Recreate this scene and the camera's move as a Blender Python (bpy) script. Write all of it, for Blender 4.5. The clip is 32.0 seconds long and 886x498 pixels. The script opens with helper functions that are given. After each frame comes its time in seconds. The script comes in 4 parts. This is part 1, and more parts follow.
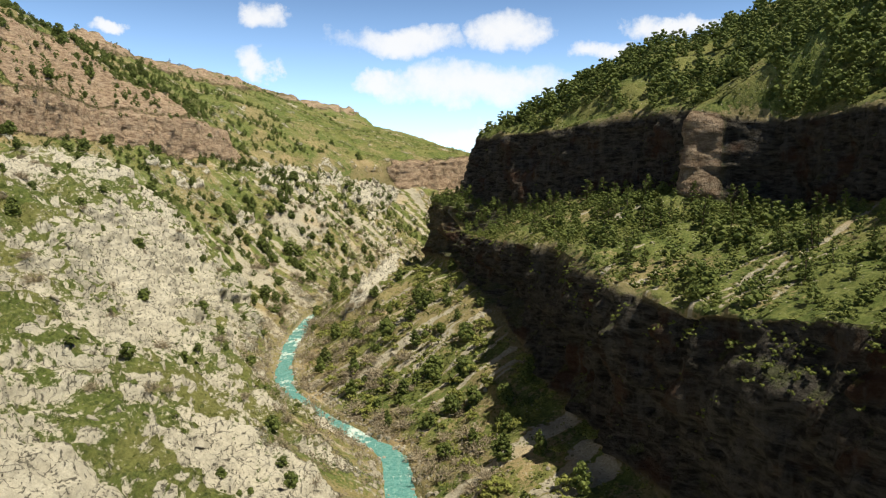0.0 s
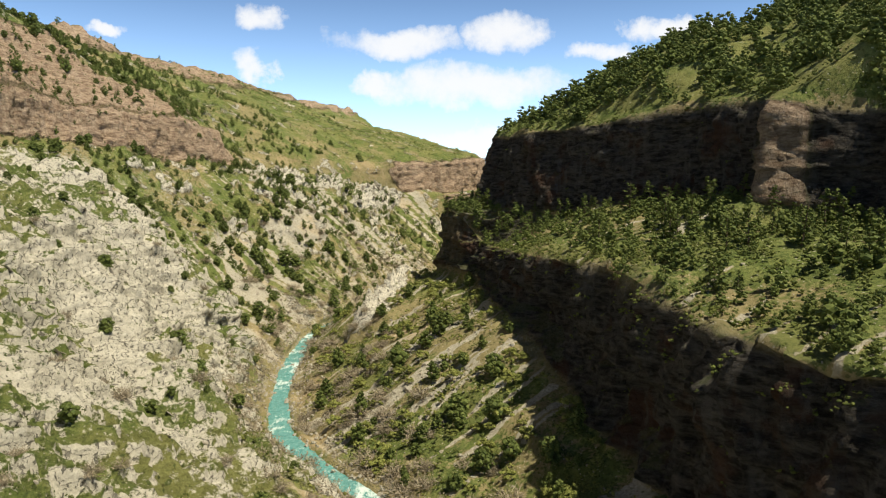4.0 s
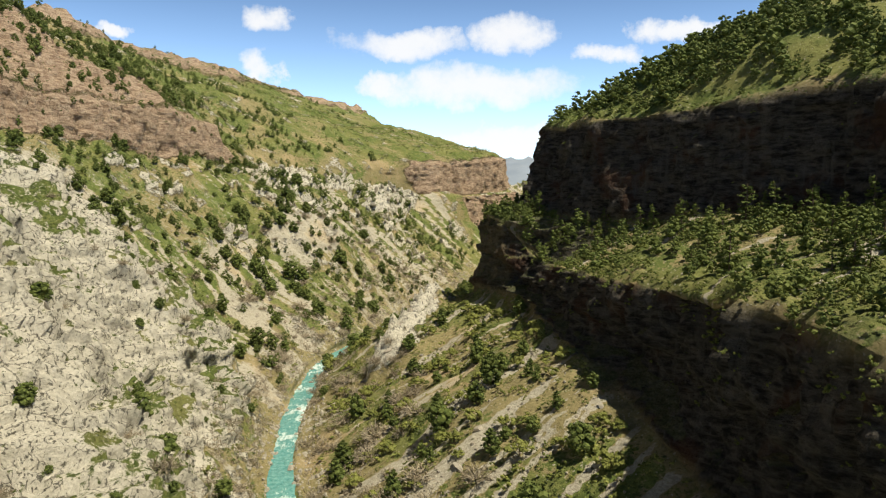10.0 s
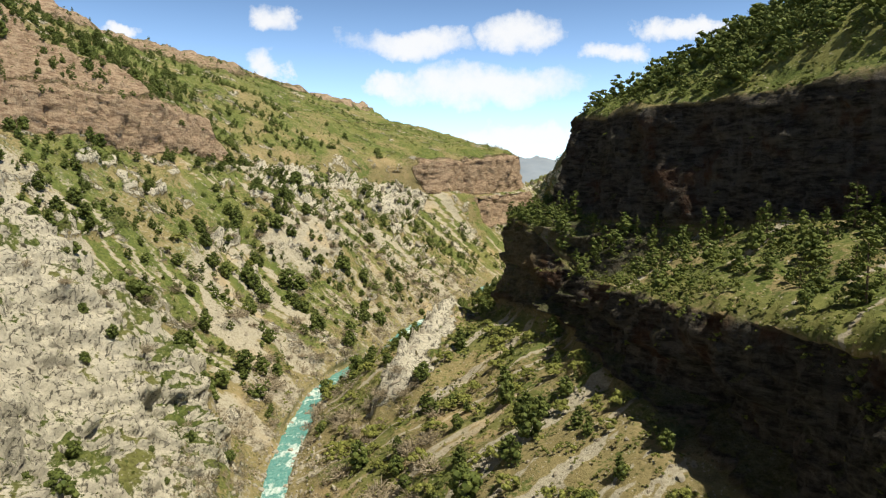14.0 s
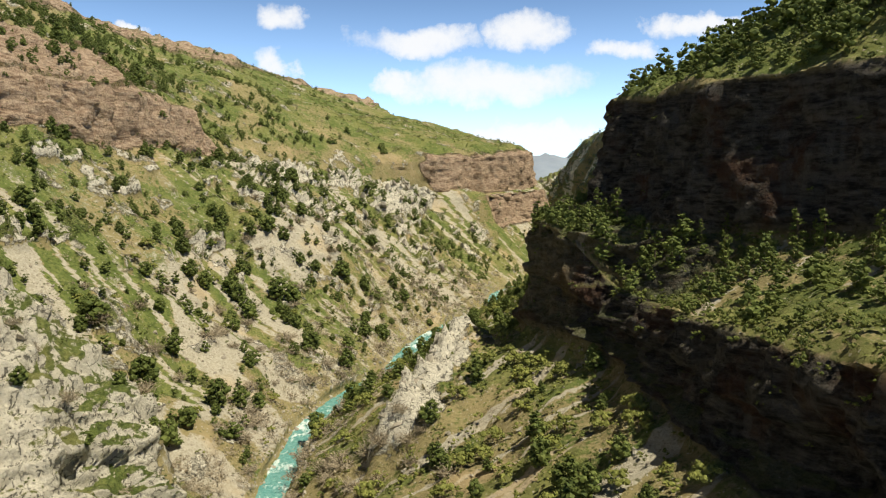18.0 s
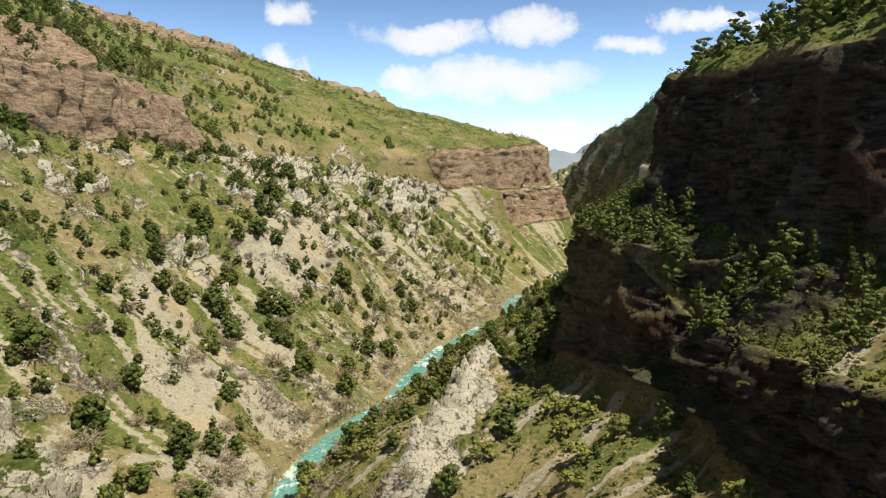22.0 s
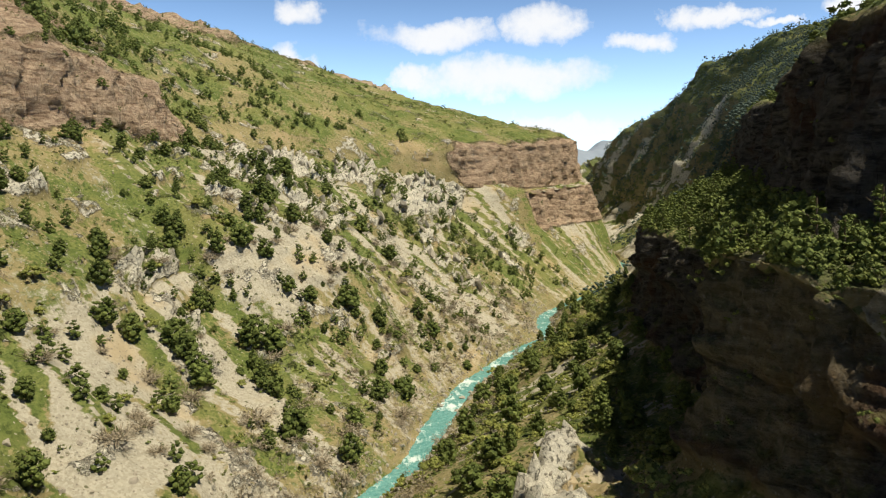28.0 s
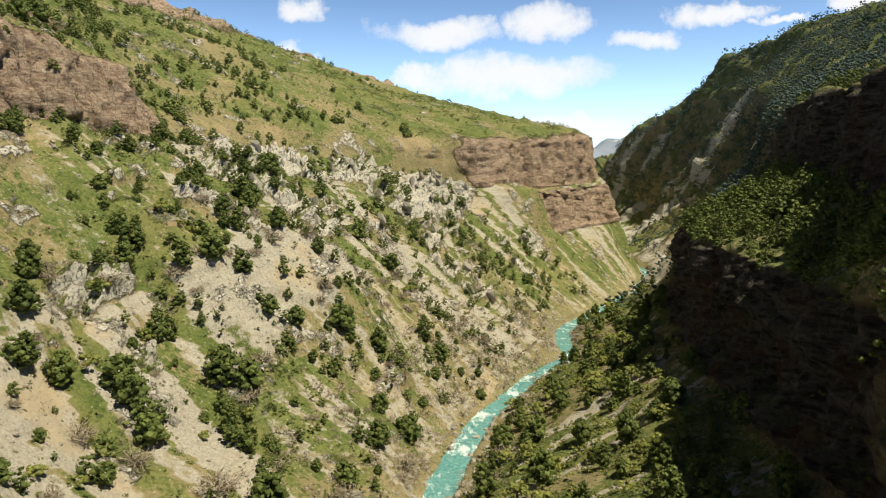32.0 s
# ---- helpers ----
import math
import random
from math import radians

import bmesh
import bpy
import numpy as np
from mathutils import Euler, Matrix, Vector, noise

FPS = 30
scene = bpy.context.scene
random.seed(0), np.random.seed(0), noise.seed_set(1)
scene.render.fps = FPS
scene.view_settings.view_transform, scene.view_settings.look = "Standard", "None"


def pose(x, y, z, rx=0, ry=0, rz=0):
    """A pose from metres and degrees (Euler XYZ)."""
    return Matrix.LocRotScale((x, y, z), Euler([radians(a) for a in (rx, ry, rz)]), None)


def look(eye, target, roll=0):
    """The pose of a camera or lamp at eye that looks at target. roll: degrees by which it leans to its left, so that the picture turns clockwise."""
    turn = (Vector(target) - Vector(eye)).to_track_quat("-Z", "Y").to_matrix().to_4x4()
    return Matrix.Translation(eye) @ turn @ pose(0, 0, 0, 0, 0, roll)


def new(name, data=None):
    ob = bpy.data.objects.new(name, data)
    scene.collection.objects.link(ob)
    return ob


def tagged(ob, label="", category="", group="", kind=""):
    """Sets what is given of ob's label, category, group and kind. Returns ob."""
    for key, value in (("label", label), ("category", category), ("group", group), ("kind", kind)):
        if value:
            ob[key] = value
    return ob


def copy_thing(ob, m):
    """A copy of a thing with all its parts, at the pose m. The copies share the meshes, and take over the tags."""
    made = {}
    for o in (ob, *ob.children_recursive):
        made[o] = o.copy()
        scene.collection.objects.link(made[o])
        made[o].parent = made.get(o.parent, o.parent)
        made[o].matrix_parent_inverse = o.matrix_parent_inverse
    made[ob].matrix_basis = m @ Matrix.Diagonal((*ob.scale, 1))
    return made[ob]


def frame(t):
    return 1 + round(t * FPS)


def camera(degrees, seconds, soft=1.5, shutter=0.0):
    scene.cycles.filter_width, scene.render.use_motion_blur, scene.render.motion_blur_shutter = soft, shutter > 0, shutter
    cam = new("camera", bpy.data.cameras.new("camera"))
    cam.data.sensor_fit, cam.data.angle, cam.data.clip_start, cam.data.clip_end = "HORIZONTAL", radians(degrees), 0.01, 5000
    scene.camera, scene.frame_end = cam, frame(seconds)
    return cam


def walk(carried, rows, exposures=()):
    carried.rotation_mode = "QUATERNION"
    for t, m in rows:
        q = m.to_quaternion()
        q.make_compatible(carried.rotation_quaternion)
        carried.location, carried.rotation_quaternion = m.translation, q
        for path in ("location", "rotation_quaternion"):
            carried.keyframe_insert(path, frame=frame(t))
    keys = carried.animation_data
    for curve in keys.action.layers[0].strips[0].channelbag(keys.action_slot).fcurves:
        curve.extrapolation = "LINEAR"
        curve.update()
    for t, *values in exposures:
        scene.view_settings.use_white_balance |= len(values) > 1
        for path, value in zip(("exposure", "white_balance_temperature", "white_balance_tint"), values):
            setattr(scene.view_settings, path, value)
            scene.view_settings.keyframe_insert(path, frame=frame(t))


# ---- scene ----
# A river canyon: x to the east wall, y up the valley, z = 0 at the water.
cam = camera(64.0, 32.0, soft=1.2)
# seconds, place, tilt, yaw and lean of the drone
PATH = [
    (0, 0.01, 0.00, 74.27, 84.39, -0.63, 0.19),
    (3, -4.73, 28.05, 75.03, 84.48, -0.79, 0.01),
    (6, -11.19, 56.44, 75.01, 84.58, -0.79, 0.05),
    (9, -16.81, 84.43, 75.02, 84.61, -0.48, 0.20),
    (11, -19.37, 103.61, 74.65, 84.60, -0.23, 0.10),
    (13, -20.92, 122.26, 74.68, 84.57, 0.04, 0.11),
    (16.5, -22.19, 155.04, 74.11, 84.46, 0.56, 0.00),
    (19, -23.03, 178.38, 73.89, 84.33, 0.97, -0.07),
    (21, -24.76, 196.77, 74.14, 84.15, 1.22, -0.02),
    (24, -27.60, 224.64, 73.79, 83.99, 1.77, -0.20),
    (28, -33.50, 261.70, 73.28, 83.95, 2.16, -0.18),
    (30, -35.79, 279.65, 73.07, 83.88, 2.29, -0.24),
    (32, -37.01, 297.70, 73.40, 83.80, 2.42, -0.14),
]
walk(cam, [(t, pose(x, y, z, tilt, 0, yaw) @ pose(0, 0, 0, 0, 0, lean)) for t, x, y, z, tilt, yaw, lean in PATH])
scene.view_settings.exposure = 0.0

# ---- sky and sun ----
SUN_AZ, SUN_EL = radians(121), radians(62)          # azimuth from +y towards +x
sun_way = Vector((math.sin(SUN_AZ) * math.cos(SUN_EL), math.cos(SUN_AZ) * math.cos(SUN_EL), math.sin(SUN_EL)))
sun_data = bpy.data.lights.new("sun", "SUN")
sun_data.energy, sun_data.angle, sun_data.color = 5.4, radians(0.53), (1.0, 0.92, 0.70)
sun = new("sun", sun_data)
sun.matrix_world = look(sun_way * 900, (0, 0, 0))

# azimuth, elevation, half width, half height in degrees of each cumulus in the northern sky
CLOUDS = [
    (-13.4, 12.2, 2.4, 1.1), (-2.8, 10.5, 6.0, 1.2), (-1.2, 10.9, 3.2, 1.3), (5.9, 11.5, 3.8, 1.5),
    (16.0, 11.3, 2.6, 1.2), (13.0, 9.6, 2.8, 0.9), (-13.2, 8.5, 2.0, 1.5), (2.2, 7.3, 8.8, 1.9),
    (-5.2, 7.6, 3.0, 1.1), (-0.3, 7.8, 3.0, 1.6), (6.5, 3.6, 8.5, 1.3), (18.4, 11.3, 3.2, 0.8),
    (22.6, 10.6, 2.6, 0.35), (28.0, 11.4, 2.2, 1.0), (-24.0, 10.5, 2.5, 0.6), (-27.0, 15.0, 5.0, 1.6),
    (10.0, 17.5, 6.0, 1.5), (30.0, 18.0, 5.0, 1.6), (-8.0, 20.0, 5.0, 1.7), (40.0, 8.0, 6.0, 1.5), (-42.0, 9.0, 6.0, 1.7),
]


def make_world():
    world = bpy.data.worlds.new("sky")
    world.use_nodes = True
    scene.world = world
    nt = world.node_tree
    nt.nodes.clear()
    N, Lk = nt.nodes.new, nt.links.new

    def m(op, a, b=None, c=None):
        n = N("ShaderNodeMath")
        n.operation = op
        for i, v in enumerate((a, b, c)):
            if v is None:
                continue
            if isinstance(v, (int, float)):
                n.inputs[i].default_value = v
            else:
                Lk(v, n.inputs[i])
        return n.outputs[0]

    coord = N("ShaderNodeTexCoord").outputs["Generated"]
    warp = N("ShaderNodeTexNoise")
    warp.inputs["Scale"].default_value, warp.inputs["Detail"].default_value, warp.inputs["Roughness"].default_value = 14.0, 7.0, 0.62
    Lk(coord, warp.inputs["Vector"])
    sep = N("ShaderNodeSeparateXYZ")
    Lk(coord, sep.inputs[0])
    ws = N("ShaderNodeSeparateColor")
    Lk(warp.outputs["Color"], ws.inputs[0])
    az = m("MULTIPLY", m("ARCTAN2", sep.outputs[0], sep.outputs[1]), 57.2958)
    el = m("MULTIPLY", m("ARCSINE", sep.outputs[2]), 57.2958)
    azw = m("ADD", az, m("MULTIPLY", m("SUBTRACT", ws.outputs[0], 0.5), 9.0))
    elw = m("ADD", el, m("MULTIPLY", m("SUBTRACT", ws.outputs[1], 0.5), 3.6))
    total = None
    for a, e, w, h in CLOUDS:
        u = m("MULTIPLY", m("SUBTRACT", azw, a), 1.0 / w)
        # flat bases: the lower half falls off faster
        v = m("MULTIPLY", m("SUBTRACT", elw, e), 1.0 / h)
        d = m("ADD", m("MULTIPLY", u, u), m("MULTIPLY", v, v))
        f = m("MAXIMUM", m("SUBTRACT", 1.25, d), 0.0)
        total = f if total is None else m("MAXIMUM", total, f)
    fine = N("ShaderNodeTexNoise")
    fine.inputs["Scale"].default_value, fine.inputs["Detail"].default_value, fine.inputs["Roughness"].default_value = 30.0, 8.0, 0.65
    Lk(coord, fine.inputs["Vector"])
    ramp = N("ShaderNodeMapRange")
    ramp.interpolation_type = "SMOOTHSTEP"
    ramp.inputs["From Min"].default_value, ramp.inputs["From Max"].default_value = 0.0, 1.25
    Lk(m("ADD", total, m("MULTIPLY", m("SUBTRACT", fine.outputs["Fac"], 0.5), m("MULTIPLY", m("MINIMUM", total, 0.7), 1.6))), ramp.inputs["Value"])
    # a thin veil towards the horizon
    veil = m("MULTIPLY", m("POWER", 2.718, m("MULTIPLY", m("MAXIMUM", el, 0.0), -0.18)), 0.72)
    cover = m("MINIMUM", m("MAXIMUM", m("MULTIPLY", ramp.outputs[0], 0.93), veil), 1.0)
    sky = N("ShaderNodeTexSky")
    sky.sky_type, sky.sun_disc = "NISHITA", False
    sky.sun_elevation, sky.sun_rotation = SUN_EL, SUN_AZ
    sky.altitude, sky.air_density, sky.dust_density, sky.ozone_density = 1200, 1.0, 0.4, 1.6
    tint = N("ShaderNodeMixRGB")
    tint.blend_type, tint.inputs[0].default_value, tint.inputs[2].default_value = "MULTIPLY", 1.0, (0.0255, 0.0338, 0.0405, 1)
    Lk(sky.outputs[0], tint.inputs[1])
    # the clear air grows paler towards the horizon
    low = m("ADD", 0.12, m("MULTIPLY", m("POWER", 2.718, m("MULTIPLY", m("MAXIMUM", el, 0.0), -0.076)), 9.3))
    pale = N("ShaderNodeVectorMath")
    pale.operation = "SCALE"
    Lk(tint.outputs[0], pale.inputs[0])
    Lk(low, pale.inputs["Scale"])
    mix = N("ShaderNodeMixRGB")
    mix.inputs[2].default_value = (1.0, 1.0, 1.0, 1)
    Lk(cover, mix.inputs[0])
    Lk(pale.outputs[0], mix.inputs[1])
    bg = N("ShaderNodeBackground")
    Lk(mix.outputs[0], bg.inputs[0])
    out = N("ShaderNodeOutputWorld")
    Lk(bg.outputs[0], out.inputs[0])


make_world()


# ---- numeric noise ----
def _hash(ix, iy, iz, seed):
    h = (ix.astype(np.int64) * 374761393 + iy.astype(np.int64) * 668265263 + iz.astype(np.int64) * 2147483647 + seed * 1274126177) & 0x7FFFFFFF
    h = ((h ^ (h >> 13)) * 1274126177) & 0x7FFFFFFF
    h = ((h ^ (h >> 15)) * 374761393) & 0x7FFFFFFF
    return (h ^ (h >> 16)) / 0x7FFFFFFF


def vnoise(x, y, z=None, seed=0):
    """Smooth value noise, -1 to 1."""
    x, y = np.asarray(x, float), np.asarray(y, float)
    z = np.zeros_like(x) if z is None else np.asarray(z, float)
    x, y, z = np.broadcast_arrays(x, y, z)
    fx, fy, fz = np.floor(x), np.floor(y), np.floor(z)
    ax, ay, az = x - fx, y - fy, z - fz
    ax, ay, az = (a * a * a * (a * (a * 6 - 15) + 10) for a in (ax, ay, az))
    total = 0.0
    for i in (0, 1):
        for j in (0, 1):
            for k in (0, 1):
                w = (ax if i else 1 - ax) * (ay if j else 1 - ay) * (az if k else 1 - az)
                total = total + w * _hash(fx + i, fy + j, fz + k, seed)
    return total * 2 - 1


def fbm(x, y, z=None, octaves=4, gain=0.5, seed=0):
    total, amp, norm, f = 0.0, 1.0, 0.0, 1.0
    for o in range(octaves):
        total = total + amp * vnoise(x * f + 17.3 * o, y * f - 9.1 * o, None if z is None else z * f + 4.7 * o, seed + o)
        norm, amp, f = norm + amp, amp * gain, f * 2.03
    return total / norm * 1.6


def worley(x, y, seed=0):
    """Nearest and second distance on a jittered grid, and the nearest cell's own number."""
    fx, fy = np.floor(x), np.floor(y)
    d1, d2, cell = np.full(x.shape, 9.0), np.full(x.shape, 9.0), np.zeros(x.shape)
    for i in (-1, 0, 1):
        for j in (-1, 0, 1):
            cx, cy = fx + i, fy + j
            o = np.zeros_like(cx)
            px, py = cx + _hash(cx, cy, o, seed), cy + _hash(cx, cy, o + 1, seed)
            d = np.hypot(px - x, py - y)
            near = d < d1
            d2 = np.where(near, d1, np.minimum(d2, d))
            cell = np.where(near, _hash(cx, cy, o + 2, seed), cell)
            d1 = np.where(near, d, d1)
    return d1, d2, cell


def step(a, b, v):
    t = np.clip((v - a) / (b - a), 0, 1)
    return t * t * (3 - 2 * t)


# ---- the plan of the canyon: lines along the valley, each (y, x, z) ----
RIVER = [(-200, 30), (60, 8), (130, -4), (160, -8), (186, -11), (203, -25), (216, -37), (245, -53), (276, -60), (314, -65), (372, -67), (399, -62),
         (434, -48), (470, -42), (504, -34), (550, -14), (576, 3), (600, 2), (625, 5), (680, 35), (750, 70), (800, 88), (900, 90), (1050, 82),
         (1250, 60), (1400, 100), (2200, 160), (3600, 200)]
LEFT_LOW = [(-200, -60, 34), (60, -58, 34), (113, -62, 33), (180, -78, 36), (240, -86, 32), (276, -89, 37), (302, -89, 39), (315, -98, 17),
            (345, -100, 22), (420, -101, 27), (450, -103, 36), (500, -84, 46), (575, -76, 42), (650, -40, 44), (710, -4, 36), (735, 14, 39),
            (750, 22, 40), (800, 61, 41), (830, 68, 42), (900, 70, 30), (1050, 58, 32), (1250, 40, 34), (1400, 140, 45), (3600, 300, 60)]
LEFT_MID = [(-200, -110, 66), (60, -108, 66), (181, -108, 61), (240, -112, 66), (276, -118, 70), (304, -134, 77), (317, -134, 46), (345, -132, 44), (400, -128, 50), (450, -128, 58), (500, -116, 68), (575, -106, 66),
            (650, -80, 70), (700, -38, 58), (722, -10, 58), (735, 5, 62), (745, 13, 63), (800, 55, 64), (830, 62, 66), (900, 74, 60), (1050, 60, 70), (1400, 60, 80), (3600, 200, 90)]
BAND_LOW = [(-200, -212, 98), (200, -210, 98), (300, -206, 97), (350, -199, 95), (400, -187, 94), (430, -174, 92), (470, -161, 88), (512, -157, 88), (560, -146, 86), (620, -124, 84), (690, -64, 70),
            (714, -33, 63), (745, -2, 63), (797, 42, 65), (830, 58, 70), (900, 50, 84), (1050, 10, 110), (1400, -20, 130), (3600, 100, 140)]
BAND_TOP = [(-200, -216, 116), (200, -214, 116), (300, -210, 115), (350, -203, 114), (400, -191, 112), (430, -178, 112), (470, -166, 112), (512, -163, 111), (545, -158, 110), (562, -157, 95), (620, -134, 94), (690, -72, 86),
            (714, -37, 90), (745, -6, 92), (797, 38, 96), (830, 52, 99), (900, 20, 113), (1000, -24, 131), (1050, -30, 134), (1250, -24, 143), (1400, -60, 148), (3600, 60, 170)]
LEFT_UP = [(-200, -278, 188), (200, -270, 184), (300, -264, 182), (400, -246, 172), (512, -226, 150), (620, -196, 142), (714, -150, 134), (800, -110, 130),
           (930, -76, 135), (1050, -90, 150), (1250, -112, 162), (1400, -126, 176), (1500, -130, 160), (3600, 0, 180)]
CREST = [(-200, -320, 194), (300, -306, 190), (550, -292, 188), (660, -284, 188), (757, -276, 191), (886, -264, 199), (960, -256, 196), (1030, -248, 201), (1046, -250, 196), (1062, -254, 180), (1130, -240, 182), (1180, -214, 200), (1250, -196, 203),
         (1340, -186, 208), (1420, -168, 206), (1455, -160, 203), (1480, -158, 176), (1560, -160, 172), (3600, -60, 200)]
TOE = [(-200, 62, 13), (100, 52, 13), (150, 39, 15), (202, 30, 20), (250, 20, 31), (285, 14, 35), (312, 11, 37), (327, 9, 38), (331, 1, 38),
       (345, -4, 37), (356, -7, 35), (363, -2, 35), (372, 11, 33), (420, 15, 27), (480, 19, 28), (540, 33, 22), (600, 46, 22), (640, 52, 20),
       (690, 66, 22), (800, 112, 20), (900, 118, 13), (1050, 110, 11), (1250, 92, 12), (1400, 125, 25), (3600, 300, 30)]
LIP = [(-200, 72, 56), (100, 60, 55), (130, 45, 50), (160, 40, 51), (202, 35, 54), (240, 27, 53), (262, 21, 52), (283, 18.5, 51), (300, 16, 51),
       (325, 13, 50), (327.5, 12, 51), (331, 4, 60), (345, -1, 63), (356, -4, 62), (363, 0, 60), (372, 13, 57), (420, 19, 56), (480, 23, 55),
       (540, 37, 55), (600, 54, 53), (640, 74, 46), (690, 92, 50), (800, 145, 50), (900, 158, 44), (1050, 143, 40), (1250, 120, 40), (1400, 190, 60),
       (3600, 400, 60)]
FACE = [(-200, 66, 36), (100, 55, 35), (130, 42, 33), (160, 38, 35), (202, 33, 38), (250, 23, 42), (271, 17.5, 43), (290, 15, 44), (312, 12, 44),
        (327, 11, 44), (331, 3, 49), (345, -2, 50), (356, -5, 49), (363, -1, 48), (372, 12, 46), (420, 17, 46), (480, 21, 45), (540, 35, 42),
        (600, 50, 40), (640, 62, 32), (690, 78, 36), (800, 128, 34), (900, 140, 27), (1050, 130, 24), (1250, 108, 24), (1400, 150, 45),
        (3600, 380, 45)]
FOOT = [(-200, 100, 70), (100, 98, 70), (150, 98, 69), (190, 98, 68), (211, 97, 68), (213.6, 75, 69), (222, 77, 69), (234, 81, 69), (240, 81, 69),
        (260, 74, 68), (285, 50, 66), (300, 41, 64), (317, 28.5, 63), (331, 21, 64), (345, 15.5, 67), (359, 15.5, 67), (364, 18, 66), (380, 24, 66),
        (405, 28, 67), (430, 38, 67), (500, 61, 70), (570, 80, 74), (610, 92, 76), (640, 98, 72), (690, 112, 74), (800, 170, 78), (900, 176, 80),
        (1050, 153, 74), (1250, 134, 70), (1400, 230, 85), (3600, 450, 80)]
RIM = [(-200, 102, 93), (100, 100, 92), (150, 100, 91), (190, 100, 92), (211, 99, 92), (213.6, 76, 95), (222, 78, 96), (234, 84, 97), (240, 84, 97), (265, 75, 97), (285, 59, 96), (300, 46, 95), (317, 33, 95), (335, 27, 94), (345, 23, 94), (358, 19.5, 95), (364, 21, 95), (380, 28, 95), (405, 31, 95), (430, 42, 95), (461, 55, 96),
       (500, 67, 97), (570, 85, 99), (610, 96, 101), (650, 107, 103), (680, 122, 106), (800, 185, 120), (950, 205, 146), (1080, 172, 134), (1250, 158, 112), (1400, 250, 100), (3600, 480, 95)]
HILL = [(-200, 190, 150), (150, 178, 150), (250, 140, 135), (330, 92, 132), (370, 85, 123), (420, 96, 108), (500, 120, 106), (570, 130, 108), (620, 150, 118), (680, 190, 142), (800, 250, 172), (900, 276, 200), (1000, 206, 182), (1080, 190, 147), (1250, 170, 119), (1400, 330, 118), (3600, 560, 130)]
BACK = [(-200, 300, 205), (250, 290, 205), (350, 240, 180), (420, 200, 130), (570, 220, 142), (680, 290, 186), (800, 330, 208), (900, 315, 214), (950, 262, 202), (1000, 230, 182), (1080, 220, 138), (1250, 220, 117), (1400, 400, 150), (3600, 700, 170)]


def line(rows, ys, width=5.0):
    """A plan line at the given stations: x and z, slightly eased at its corners."""
    r = np.array(rows, float)
    cols = []
    for k in range(1, r.shape[1]):
        s = sum(w * np.interp(ys + o * width, r[:, 0], r[:, k]) for o, w in ((-1, 0.25), (-0.5, 0.25), (0, 0.0), (0.5, 0.25), (1, 0.25)))
        cols.append(s)
    return cols


def stations():
    ys, y = [], -200.0
    while y < 3600:
        ys.append(y)
        y += 8.0 if y < 70 else 0.35 if 210 < y < 217 or 326 < y < 334 or 360 < y < 366 else 1.0 if y < 400 else 1.5 if y < 560 else 2.0 if y < 840 else 5.0 if y < 1100 else 9.0 if y < 1520 else 60.0
    return np.array(ys)


def section(ys):
    """Rows of cross-sections: x, z and a running number of the strip, for each station."""
    rx = line(RIVER, ys)[0]
    lean = np.gradient(rx, ys)
    half = (3.1 + 0.7 * vnoise(ys * 0.05, ys * 0)) * np.sqrt(1 + np.minimum(np.abs(lean), 1.2) ** 2)
    key = []
    crest = line(CREST, ys)
    key.append((crest[0] - 1500, crest[1] + 60))
    key.append((crest[0] - 120, crest[1] - 10))
    key.append(crest)
    key.append(line(LEFT_UP, ys))
    key.append(line(BAND_TOP, ys, 2.0))
    key.append(line(BAND_LOW, ys, 2.0))
    key.append(line(LEFT_MID, ys))
    low = line(LEFT_LOW, ys)
    key.append(low)
    key.append((rx - half - 2.0, 1.7 + 0 * ys))
    key.append((rx - half, -0.3 + 0 * ys))
    key.append((rx, -1.3 + 0 * ys))
    key.append((rx + half, -0.3 + 0 * ys))
    key.append((rx + half + 2.4, 1.5 + 0 * ys))
    key.append(line(TOE, ys))
    key.append(line(FACE, ys, 2.0))
    key.append(line(LIP, ys, 2.0))
    key.append(line(FOOT, ys, 1.5))
    key.append(line(RIM, ys, 1.5))
    key.append(line(HILL, ys))
    key.append(line(BACK, ys))
    key.append((line(BACK, ys)[0] + 1500, line(BACK, ys)[1] + 60))
    counts = [8, 10, 40, 50, 24, 46, 46, 56, 4, 5, 5, 4, 52, 30, 18, 44, 34, 50, 24, 8]
    X, Z, S = [], [], []
    for n, (a, b) in enumerate(zip(key, key[1:])):
        t = np.arange(counts[n]) / counts[n]
        X.append(np.outer(a[0], 1 - t) + np.outer(b[0], t))
        Z.append(np.outer(a[1], 1 - t) + np.outer(b[1], t))
        S.append(np.tile(n + t, (len(ys), 1)))
    X.append(key[-1][0][:, None]), Z.append(key[-1][1][:, None]), S.append(np.full((len(ys), 1), float(len(counts))))
    return np.hstack(X), np.hstack(Z), np.hstack(S), rx, half


def normals(X, Y, Z):
    gu = np.stack([np.gradient(v, axis=1) for v in (X, Y, Z)], -1)
    gv = np.stack([np.gradient(v, axis=0) for v in (X, Y, Z)], -1)
    n = np.cross(gu, gv)
    return n / (np.linalg.norm(n, axis=-1, keepdims=True) + 1e-9)


def soften(v, times):
    for _ in range(times):
        v[:, 1:-1] = 0.25 * v[:, :-2] + 0.5 * v[:, 1:-1] + 0.25 * v[:, 2:]
    return v


YS = stations()
X, Z, S, RX, HALF = section(YS)
Y = np.repeat(YS[:, None], X.shape[1], 1)
X, Z = soften(X, 2), soften(Z, 2)


